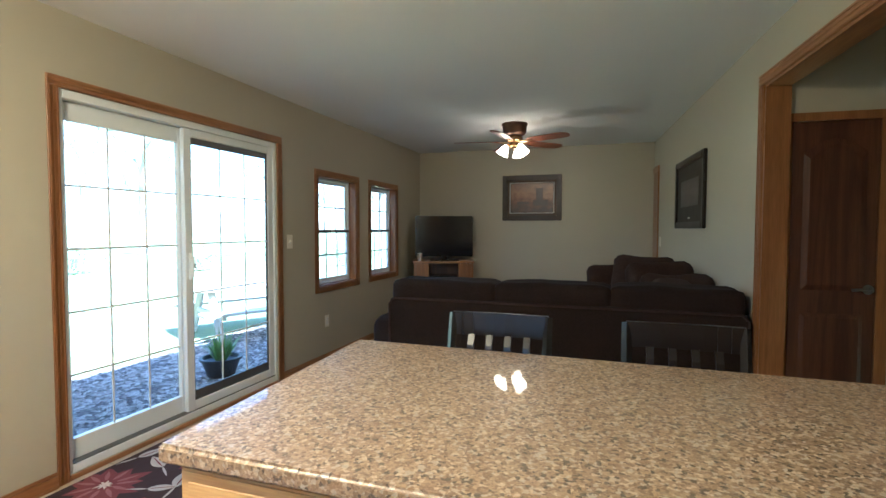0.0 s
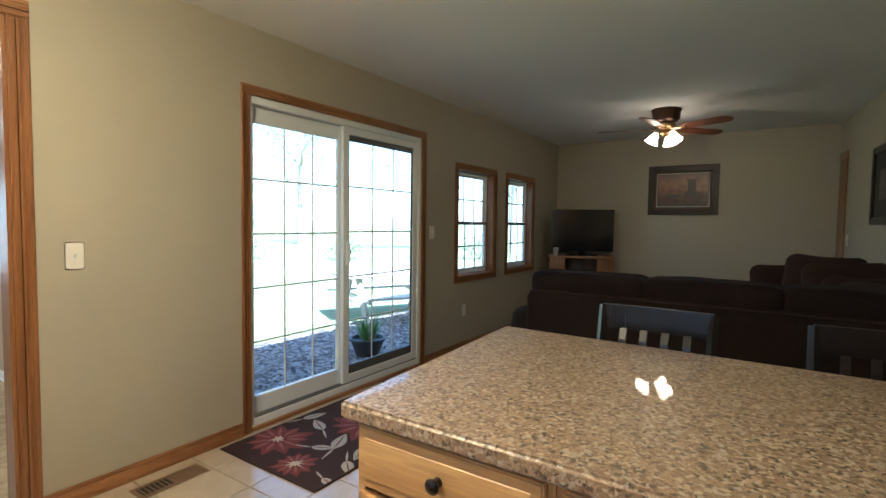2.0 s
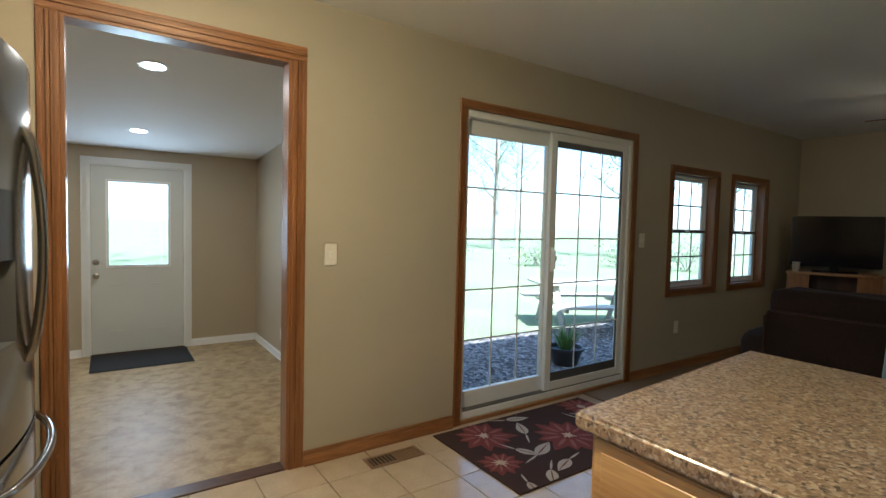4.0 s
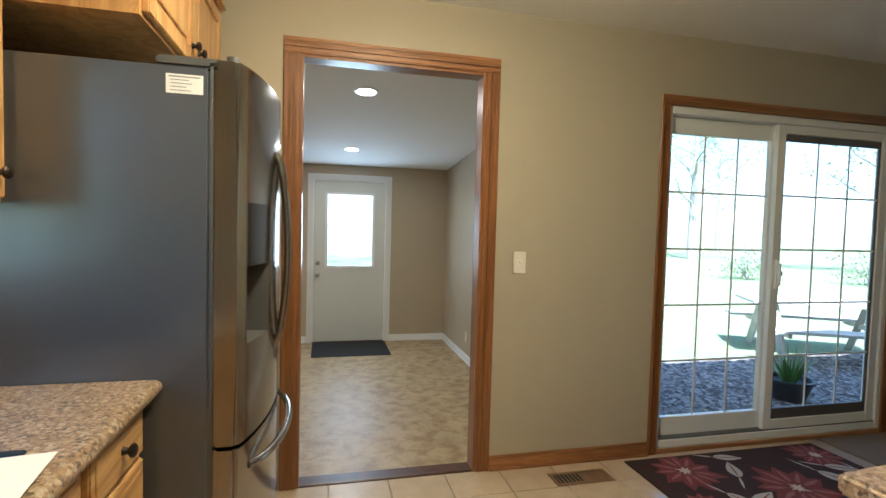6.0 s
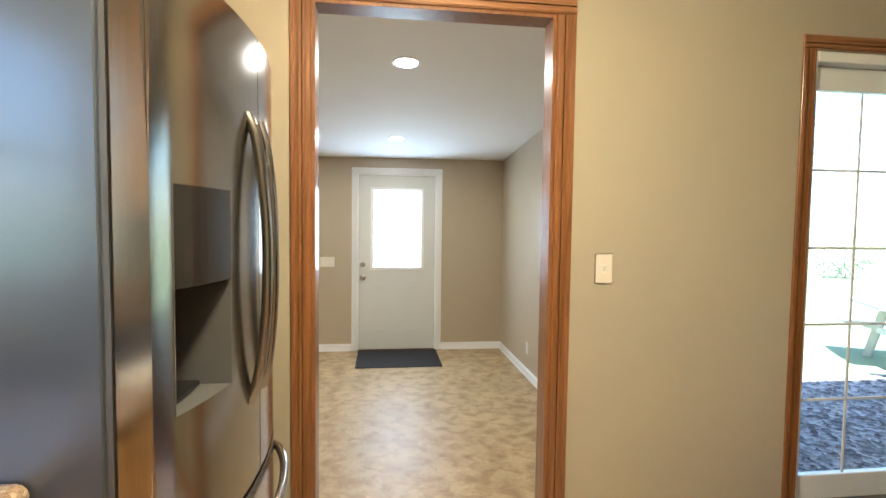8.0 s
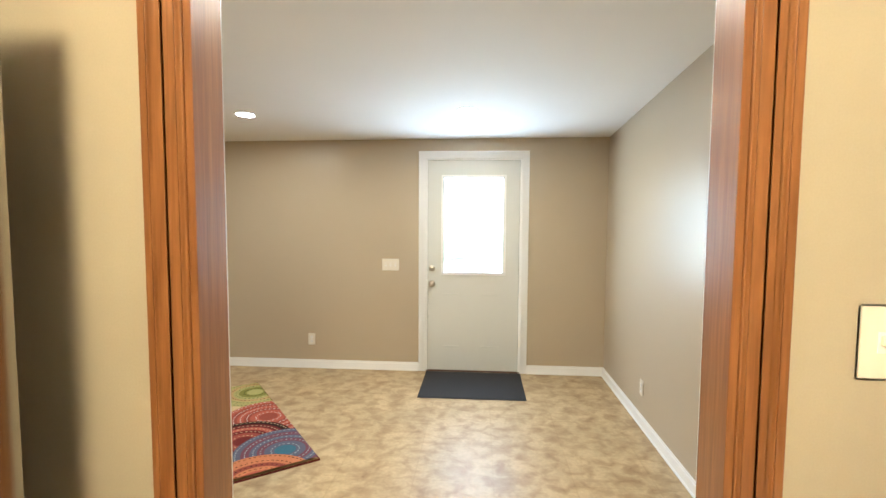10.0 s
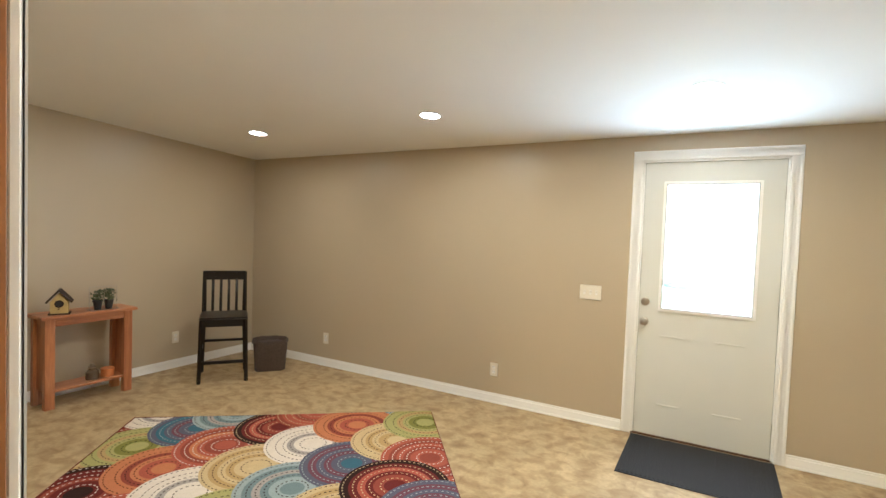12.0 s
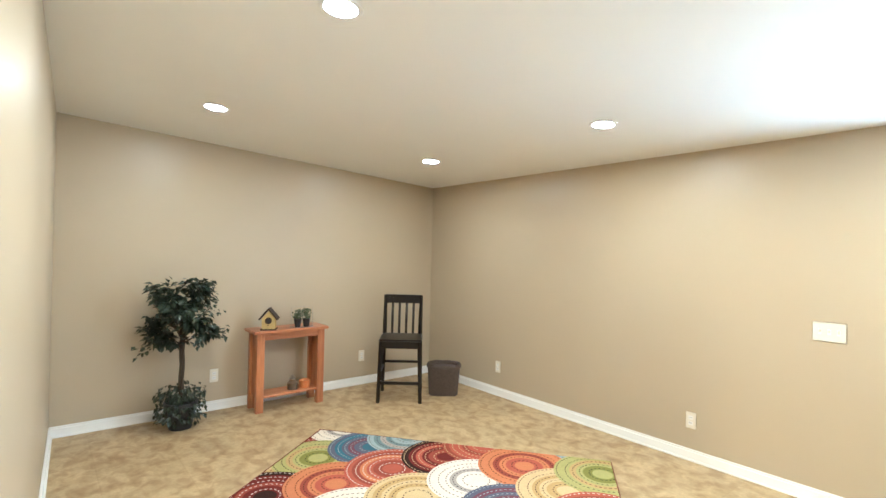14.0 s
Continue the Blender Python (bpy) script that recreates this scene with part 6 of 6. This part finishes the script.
# doorway trims on the pale wall, in its own frame: x out of the room, y along it
def e_trim(name, label):
    return thing(name, tuple(EC), E_ROT, label, "trim", kind="structure")


ht = e_trim("trim_hall", "honey oak casing and jamb of the hall opening")
W_ = 0.066
for y0 in (-HALL, -HALL - 1.35 - W_):
    bm = B(-0.012, 0.0, y0, y0 + W_, 0, 2.14, 0.002)
    for k in range(3):
        box(bm, -0.018, -0.0115, y0 + W_ * (k + 0.12) / 3, y0 + W_ * (k + 0.8) / 3, 0, 2.14, 0.003, 2)
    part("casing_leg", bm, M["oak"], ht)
bm = B(-0.012, 0.0, -HALL - 1.35 - W_, -HALL + W_, 2.1405, 2.1405 + W_, 0.002)
for k in range(3):
    box(bm, -0.018, -0.0115, -HALL - 1.35 - W_, -HALL + W_, 2.1405 + W_ * (k + 0.12) / 3, 2.1405 + W_ * (k + 0.8) / 3, 0.003, 2)
part("casing_head", bm, M["oak_y"], ht)
part("jamb_side", B(-0.003, 0.123, -HALL - 0.014, -HALL, 0, 2.126), M["oak"], ht)
part("jamb_side", B(-0.003, 0.123, -HALL - 1.35, -HALL - 1.336, 0, 2.126), M["oak"], ht)
part("jamb_head", B(-0.003, 0.123, -HALL - 1.35, -HALL, 2.1262, 2.14), M["oak_y"], ht)
hd = thing("hall_door", tuple(EC), E_ROT, "dark stained two-panel door with an arched upper panel", "door", kind="structure")
dy, dx0, dx1, dh = -HALL + 0.028, 0.145, 0.560, 1.925
part("door_frame", box(box(B(dx0 - 0.03, dx0 - 0.003, dy - 0.02, dy, 0, dh + 0.003), dx1 + 0.003, dx1 + 0.06, dy - 0.02, dy, 0, dh + 0.003), dx0 - 0.03, dx1 + 0.06, dy - 0.02, dy, dh + 0.003, dh + 0.05), M["oak"], hd)
sl_ = part("slab", B(dx0, dx1, dy - 0.016, dy - 0.001, 0.01, dh, 0.002), M["darkdoor"], hd)


def arched(bm, x0, x1, z0, z1, rise, y, w):
    """A raised moulding round a panel whose head is an arch."""
    n_ = 10
    outer = [(x0, z0), (x1, z0)] + [(x1 - (x1 - x0) * k / n_, z1 - rise + rise * math.sin(math.pi * k / n_)) for k in range(n_ + 1)]
    cx, cz = (x0 + x1) / 2, (z0 + z1) / 2
    inner = [(x + (w if x < cx - 0.001 else -w if x > cx + 0.001 else 0), z + (w if z < cz else -w)) for x, z in outer]
    vo, vi = [bm.verts.new((x, y, z)) for x, z in outer], [bm.verts.new((x, y - 0.008, z)) for x, z in inner]
    for k in range(len(outer)):
        j = (k + 1) % len(outer)
        bm.faces.new((vo[k], vo[j], vi[j], vi[k]))
    bm.faces.new(vi)
    bmesh.ops.recalc_face_normals(bm, faces=bm.faces)
    return bm


part("panel", arched(bmesh.new(), dx0 + 0.055, dx1 - 0.055, 0.99, 1.83, 0.08, dy - 0.0165, 0.030), M["darkdoor"], sl_)
part("panel", arched(bmesh.new(), dx0 + 0.055, dx1 - 0.055, 0.16, 0.86, 0.0, dy - 0.0165, 0.022), M["darkdoor"], sl_)
part("rose", lathe(bmesh.new(), [(0.0, 0.0), (0.026, 0.0), (0.026, 0.006), (0.010, 0.010), (0.010, 0.04), (0.0, 0.04)], 20, Matrix.Translation((dx1 - 0.035, dy - 0.016, 1.0)) @ Matrix.Rotation(radians(90), 4, "X")), M["nickel"], hd, "", True)
part("lever", tube(bmesh.new(), [(dx1 - 0.035, dy - 0.052, 1.0), (dx1 - 0.08, dy - 0.054, 1.002), (dx1 - 0.125, dy - 0.050, 0.998)], 0.008, 10), M["nickel"], hd, "satin nickel lever", True)
fd = e_trim("trim_far_door", "honey oak casing of a far doorway")
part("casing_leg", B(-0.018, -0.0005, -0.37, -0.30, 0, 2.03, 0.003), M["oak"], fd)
part("casing_head", B(-0.018, -0.0005, -0.37, -0.012, 2.0305, 2.10, 0.003), M["oak_y"], fd)
part("door", B(-0.008, -0.0005, -0.2995, -0.012, 0.01, 2.0295), M["oak"], fd, "closed oak door")
sw2 = thing("light_switch", tuple(along_e(0.50)), E_ROT - 90, "ivory wall switch beside the far doorway", "light switch")
part("cover", B(-0.037, 0.037, -0.006, 0, 1.12, 1.24, 0.003, 2), M["plate"], sw2)
part("toggle", B(-0.005, 0.005, -0.016, -0.0062, 1.175, 1.192, 0.002), M["plate"], sw2)

# ceiling fan
FX, FY = -0.995, 5.36
fan = thing("ceiling_fan", (FX, FY, CEIL), 0, "bronze flush-mount ceiling fan with reddish blades and lit shades", "fan")
part("canopy", lathe(bmesh.new(), [(0.0, 0.0), (0.135, 0.0), (0.140, -0.012), (0.128, -0.030), (0.122, -0.095), (0.100, -0.120), (0.060, -0.130), (0.0, -0.131)], 32), M["fanbody"], fan, "", True)
part("motor", lathe(bmesh.new(), [(0.0, -0.132), (0.075, -0.133), (0.085, -0.150), (0.085, -0.175), (0.070, -0.190), (0.045, -0.196), (0.045, -0.225), (0.055, -0.235), (0.030, -0.262), (0.0, -0.266)], 28), M["brass"], fan, "antique brass motor housing", True)
blade_wood = wood("cherry fan blade", (0.16, 0.045, 0.02), (0.30, 0.10, 0.045), "x", rings=5)
for k in range(5):
    a_ = radians(47 + 72 * k)
    m_ = Matrix.Rotation(a_, 4, "Z") @ Matrix.Translation((0, 0, -0.188)) @ Matrix.Rotation(radians(-11), 4, "X")
    bm = bmesh.new()
    prof = [(0.17, -0.045), (0.24, -0.062), (0.52, -0.070), (0.60, -0.062), (0.635, -0.035), (0.645, 0.0), (0.635, 0.035), (0.60, 0.062), (0.52, 0.070), (0.24, 0.062), (0.17, 0.045)]
    lo, hi = [bm.verts.new(m_ @ Vector((x, y, -0.003))) for x, y in prof], [bm.verts.new(m_ @ Vector((x, y, 0.003))) for x, y in prof]
    bm.faces.new(hi), bm.faces.new(lo[::-1])
    for i in range(len(prof)):
        j = (i + 1) % len(prof)
        bm.faces.new((lo[i], lo[j], hi[j], hi[i]))
    bl = part("blade", bm, blade_wood, fan)
    part("blade_iron", B(0.075, 0.215, -0.022, 0.022, -0.012, -0.0035, 0.004, 2, m_), M["brass"], bl)
for k in range(3):
    a_ = radians(200 + 120 * k)
    m_ = Matrix.Translation((0.085 * math.cos(a_), 0.085 * math.sin(a_), -0.232)) @ Matrix.Rotation(a_, 4, "Z") @ Matrix.Rotation(radians(-28), 4, "Y")
    part("lamp_shade", lathe(bmesh.new(), [(0.022, 0.0), (0.030, -0.012), (0.040, -0.045), (0.058, -0.085), (0.068, -0.102), (0.0, -0.096)], 24, m_), M["lamp"], fan, "glowing frosted bell shade", True)
    part("lamp_arm", tube(bmesh.new(), [(0.03 * math.cos(a_), 0.03 * math.sin(a_), -0.225), (0.075 * math.cos(a_), 0.075 * math.sin(a_), -0.222), (0.085 * math.cos(a_), 0.085 * math.sin(a_), -0.236)], 0.008, 8), M["brass"], fan, "", True)
    lp_ = new("fan_lamp", bpy.data.lights.new("fan_lamp", "POINT"))
    lp_.data.energy, lp_.data.color, lp_.data.shadow_soft_size = 0.26, (1.0, 0.72, 0.42), 0.04
    lp_.location = (FX + 0.16 * math.cos(a_), FY + 0.16 * math.sin(a_), CEIL - 0.345)
part("pull_chain", tube(bmesh.new(), [(0.02, -0.03, -0.262), (0.02, -0.03, -0.40)], 0.0016, 5), M["brass"], fan)

# ---------------------------------------------------------------- outdoors
GZ = -0.26
bed = thing("mulch_bed", (-4.1, 4.62, GZ), 0, "dark bark mulch bed along the house", "mulch", kind="structure")
bm = bmesh.new()
bmesh.ops.create_grid(bm, x_segments=70, y_segments=150, size=0.5, matrix=Matrix.Diagonal((2.6, 5.8, 1, 1)))
for v in bm.verts:
    e_ = min(1.0, (1.3 - abs(v.co.x)) * 5, (2.9 - abs(v.co.y)) * 5)
    v.co.z = 0.005 + 0.05 * max(0, e_) + 0.022 * noise.noise(v.co * 7) * max(0, e_) + 0.016 * noise.noise(v.co * 19) * max(0, e_)
part("mulch", bm, M["mulch"], bed, "", True)
# out of view; a pale slab added to bounce neutral light through the door glass
structure("patio_slab", B(-8.9, DX - 0.15, -1.6, 2.4, GZ - 0.1, GZ + 0.02, 0.01), M["concrete"], "unseen pale concrete slab, added to bounce light in at the back door")
gp = thing("potted_plant", (-3.86, 4.22, GZ + 0.05), 0, "spiky green plant in a dark round pot", "plant")
part("pot", lathe(bmesh.new(), [(0.0, 0.0), (0.13, 0.0), (0.19, 0.17), (0.21, 0.175), (0.21, 0.20), (0.18, 0.20), (0.17, 0.16), (0.0, 0.15)], 28), M["potdark"], gp, "", True)
bm = bmesh.new()
rnd = random.Random(21)
for k in range(46):
    a_, ln = rnd.uniform(0, 6.283), rnd.uniform(0.22, 0.42)
    lean = rnd.uniform(0.15, 0.9)
    side = Vector((-math.sin(a_), math.cos(a_), 0)) * 0.010
    pts = [Vector((math.cos(a_) * (0.05 + lean * ln * q * 0.7), math.sin(a_) * (0.05 + lean * ln * q * 0.7), 0.15 + ln * (q - 0.45 * lean * q * q))) for q in (0, 0.35, 0.7, 1.0)]
    vs = [(bm.verts.new(p - side * w_), bm.verts.new(p + side * w_)) for p, w_ in zip(pts, (0.8, 1.0, 0.7, 0.1))]
    for (a1, b1), (a2, b2_) in zip(vs, vs[1:]):
        bm.faces.new((a1, b1, b2_, a2))
part("leaves", bm, M["plantleaf"], gp)

grey_wood = mat("weathered grey timber", (0.55, 0.51, 0.45), 0.8, vary=0.2, scale=8, grain=0.3, bump=0.4)
pn = thing("picnic_table", (-5.25, 6.30, GZ), 62, "weathered grey timber picnic table on the lawn edge", "table")
for k in range(5):
    part("top_plank", B(-0.9, 0.9, -0.36 + 0.145 * k, -0.36 + 0.145 * k + 0.138, 0.70, 0.738, 0.004), grey_wood, pn)
for s_ in (-1, 1):
    for k in range(2):
        y = s_ * 0.66 + (k - 0.5) * 0.145
        part("bench_plank", B(-0.9, 0.9, y - 0.069, y + 0.069, 0.41, 0.448, 0.004), grey_wood, pn)
for x in (-0.62, 0.62):
    for s_ in (-1, 1):
        part("leg", tube(bmesh.new(), [(x, s_ * 0.20, 0.70), (x, s_ * 0.62, 0.0)], 0.055, 4), grey_wood, pn)
    part("cross_beam", B(x - 0.02, x + 0.02, -0.74, 0.74, 0.35, 0.41), grey_wood, pn)


def tree(at, h_, r_, seed, leaves):
    rnd = random.Random(seed)
    t = thing("tree", at, rnd.uniform(0, 360), "bare-branched tree with thin spring leaves", "tree", "yard trees")
    bm = bmesh.new()
    tube(bm, [(0, 0, -0.05), (0.03, 0.02, h_ * 0.25), (0.0, 0.08, h_ * 0.55), (0.1, 0.0, h_ * 0.95)], [r_, r_ * 0.8, r_ * 0.55, r_ * 0.12], 9)
    tips = []
    for k in range(13):
        a_, z_ = k * 2.4 + rnd.uniform(-0.4, 0.4), h_ * (0.28 + 0.05 * k)
        L = h_ * rnd.uniform(0.18, 0.34)
        p1 = Vector((math.cos(a_) * L * 0.5, math.sin(a_) * L * 0.5, z_ + L * 0.30))
        p2 = Vector((math.cos(a_ + 0.3) * L, math.sin(a_ + 0.3) * L, z_ + L * 0.75))
        tube(bm, [(0, 0.03, z_), p1, p2], [r_ * 0.35, r_ * 0.2, r_ * 0.05], 6)
        tips += [p1, p2, p1.lerp(p2, 0.5)]
    part("trunk", bm, M["bark"], t)
    bm = bmesh.new()
    leaf_cloud(bm, leaves * 2, lambda r: ((tips[r.randrange(len(tips))] + Vector((r.gauss(0, 0.35), r.gauss(0, 0.35), r.gauss(0, 0.3)))), Vector((r.gauss(0, 1), r.gauss(0, 1), r.gauss(0, 1))).normalized()), 0.16, rnd)
    part("crown", bm, M["leaf"], t)


for k, (x, y, h_, r_) in enumerate(((-34, 24, 10, 0.16), (-38, 35, 11, 0.22), (-16, 23, 9, 0.2), (-24, 9, 11, 0.3), (-21, 3, 10, 0.25), (-17, -2.5, 9, 0.22), (-26, 22, 12, 0.3), (-12, 25, 9, 0.22))):
    tree((x, y, GZ), h_, r_, 100 + k, 900)
for k, (x, y, s_) in enumerate(((-12.6, 17.5, 1.0), (-14.5, 14.5, 0.9), (-15.2, 9.4, 0.8), (-10.5, 18.5, 1.2), (-17.5, 12.0, 0.9))):
    sh = thing("shrub", (x, y, GZ), 0, "loose green yard shrub", "shrub", "yard shrubs")
    rnd = random.Random(300 + k)
    bm = bmesh.new()
    for j in range(14):
        a_ = rnd.uniform(0, 6.283)
        tube(bm, [(0, 0, -0.02), (0.3 * s_ * math.cos(a_), 0.3 * s_ * math.sin(a_), 0.5 * s_), (0.7 * s_ * math.cos(a_), 0.7 * s_ * math.sin(a_), rnd.uniform(0.5, 1.2) * s_)], [0.02, 0.014, 0.004], 5)
    part("stems", bm, M["bark"], sh)
    bm = bmesh.new()
    leaf_cloud(bm, 700, lambda r: ((Vector((r.gauss(0, 0.5), r.gauss(0, 0.5), abs(r.gauss(0.5, 0.3)))) * s_), Vector((r.gauss(0, 1), r.gauss(0, 1), r.gauss(0, 1))).normalized()), 0.10, rnd)
    part("foliage", bm, M["leaf"], sh)

# ---------------------------------------------------------------- kitchen floor tiles
TS = 0.30
tile_mesh = None
for i in range(13):
    for j in range(14):
        x0, y0 = -2.762 + TS * i, SOUTH - 0.076 + TS * j
        x1, y1 = x0 + TS - 0.005, y0 + TS - 0.005
        cx0, cx1, cy0, cy1 = max(x0, WX + 0.0005), min(x1, 1.0), max(y0, SOUTH), min(y1, 3.118)
        if cx1 - cx0 < 0.02 or cy1 - cy0 < 0.02:
            continue
        if (cx0, cx1, cy0, cy1) == (x0, x1, y0, y1):
            if tile_mesh is None:
                ob = part("tile", B(-TS / 2 + 0.0025, TS / 2 - 0.0025, -TS / 2 + 0.0025, TS / 2 - 0.0025, -0.012, 0, 0.002), M["tile"], fl)
                tile_mesh = ob.data
            else:
                ob = new("tile", tile_mesh)
                ob.parent = fl
            ob.location = ((x0 + x1) / 2, (y0 + y1) / 2, 0)
        else:
            ob = part("tile", B(cx0 - (cx0 + cx1) / 2, cx1 - (cx0 + cx1) / 2, cy0 - (cy0 + cy1) / 2, cy1 - (cy0 + cy1) / 2, -0.012, 0, 0.002), M["tile"], fl)
            ob.location = ((cx0 + cx1) / 2, (cy0 + cy1) / 2, 0)
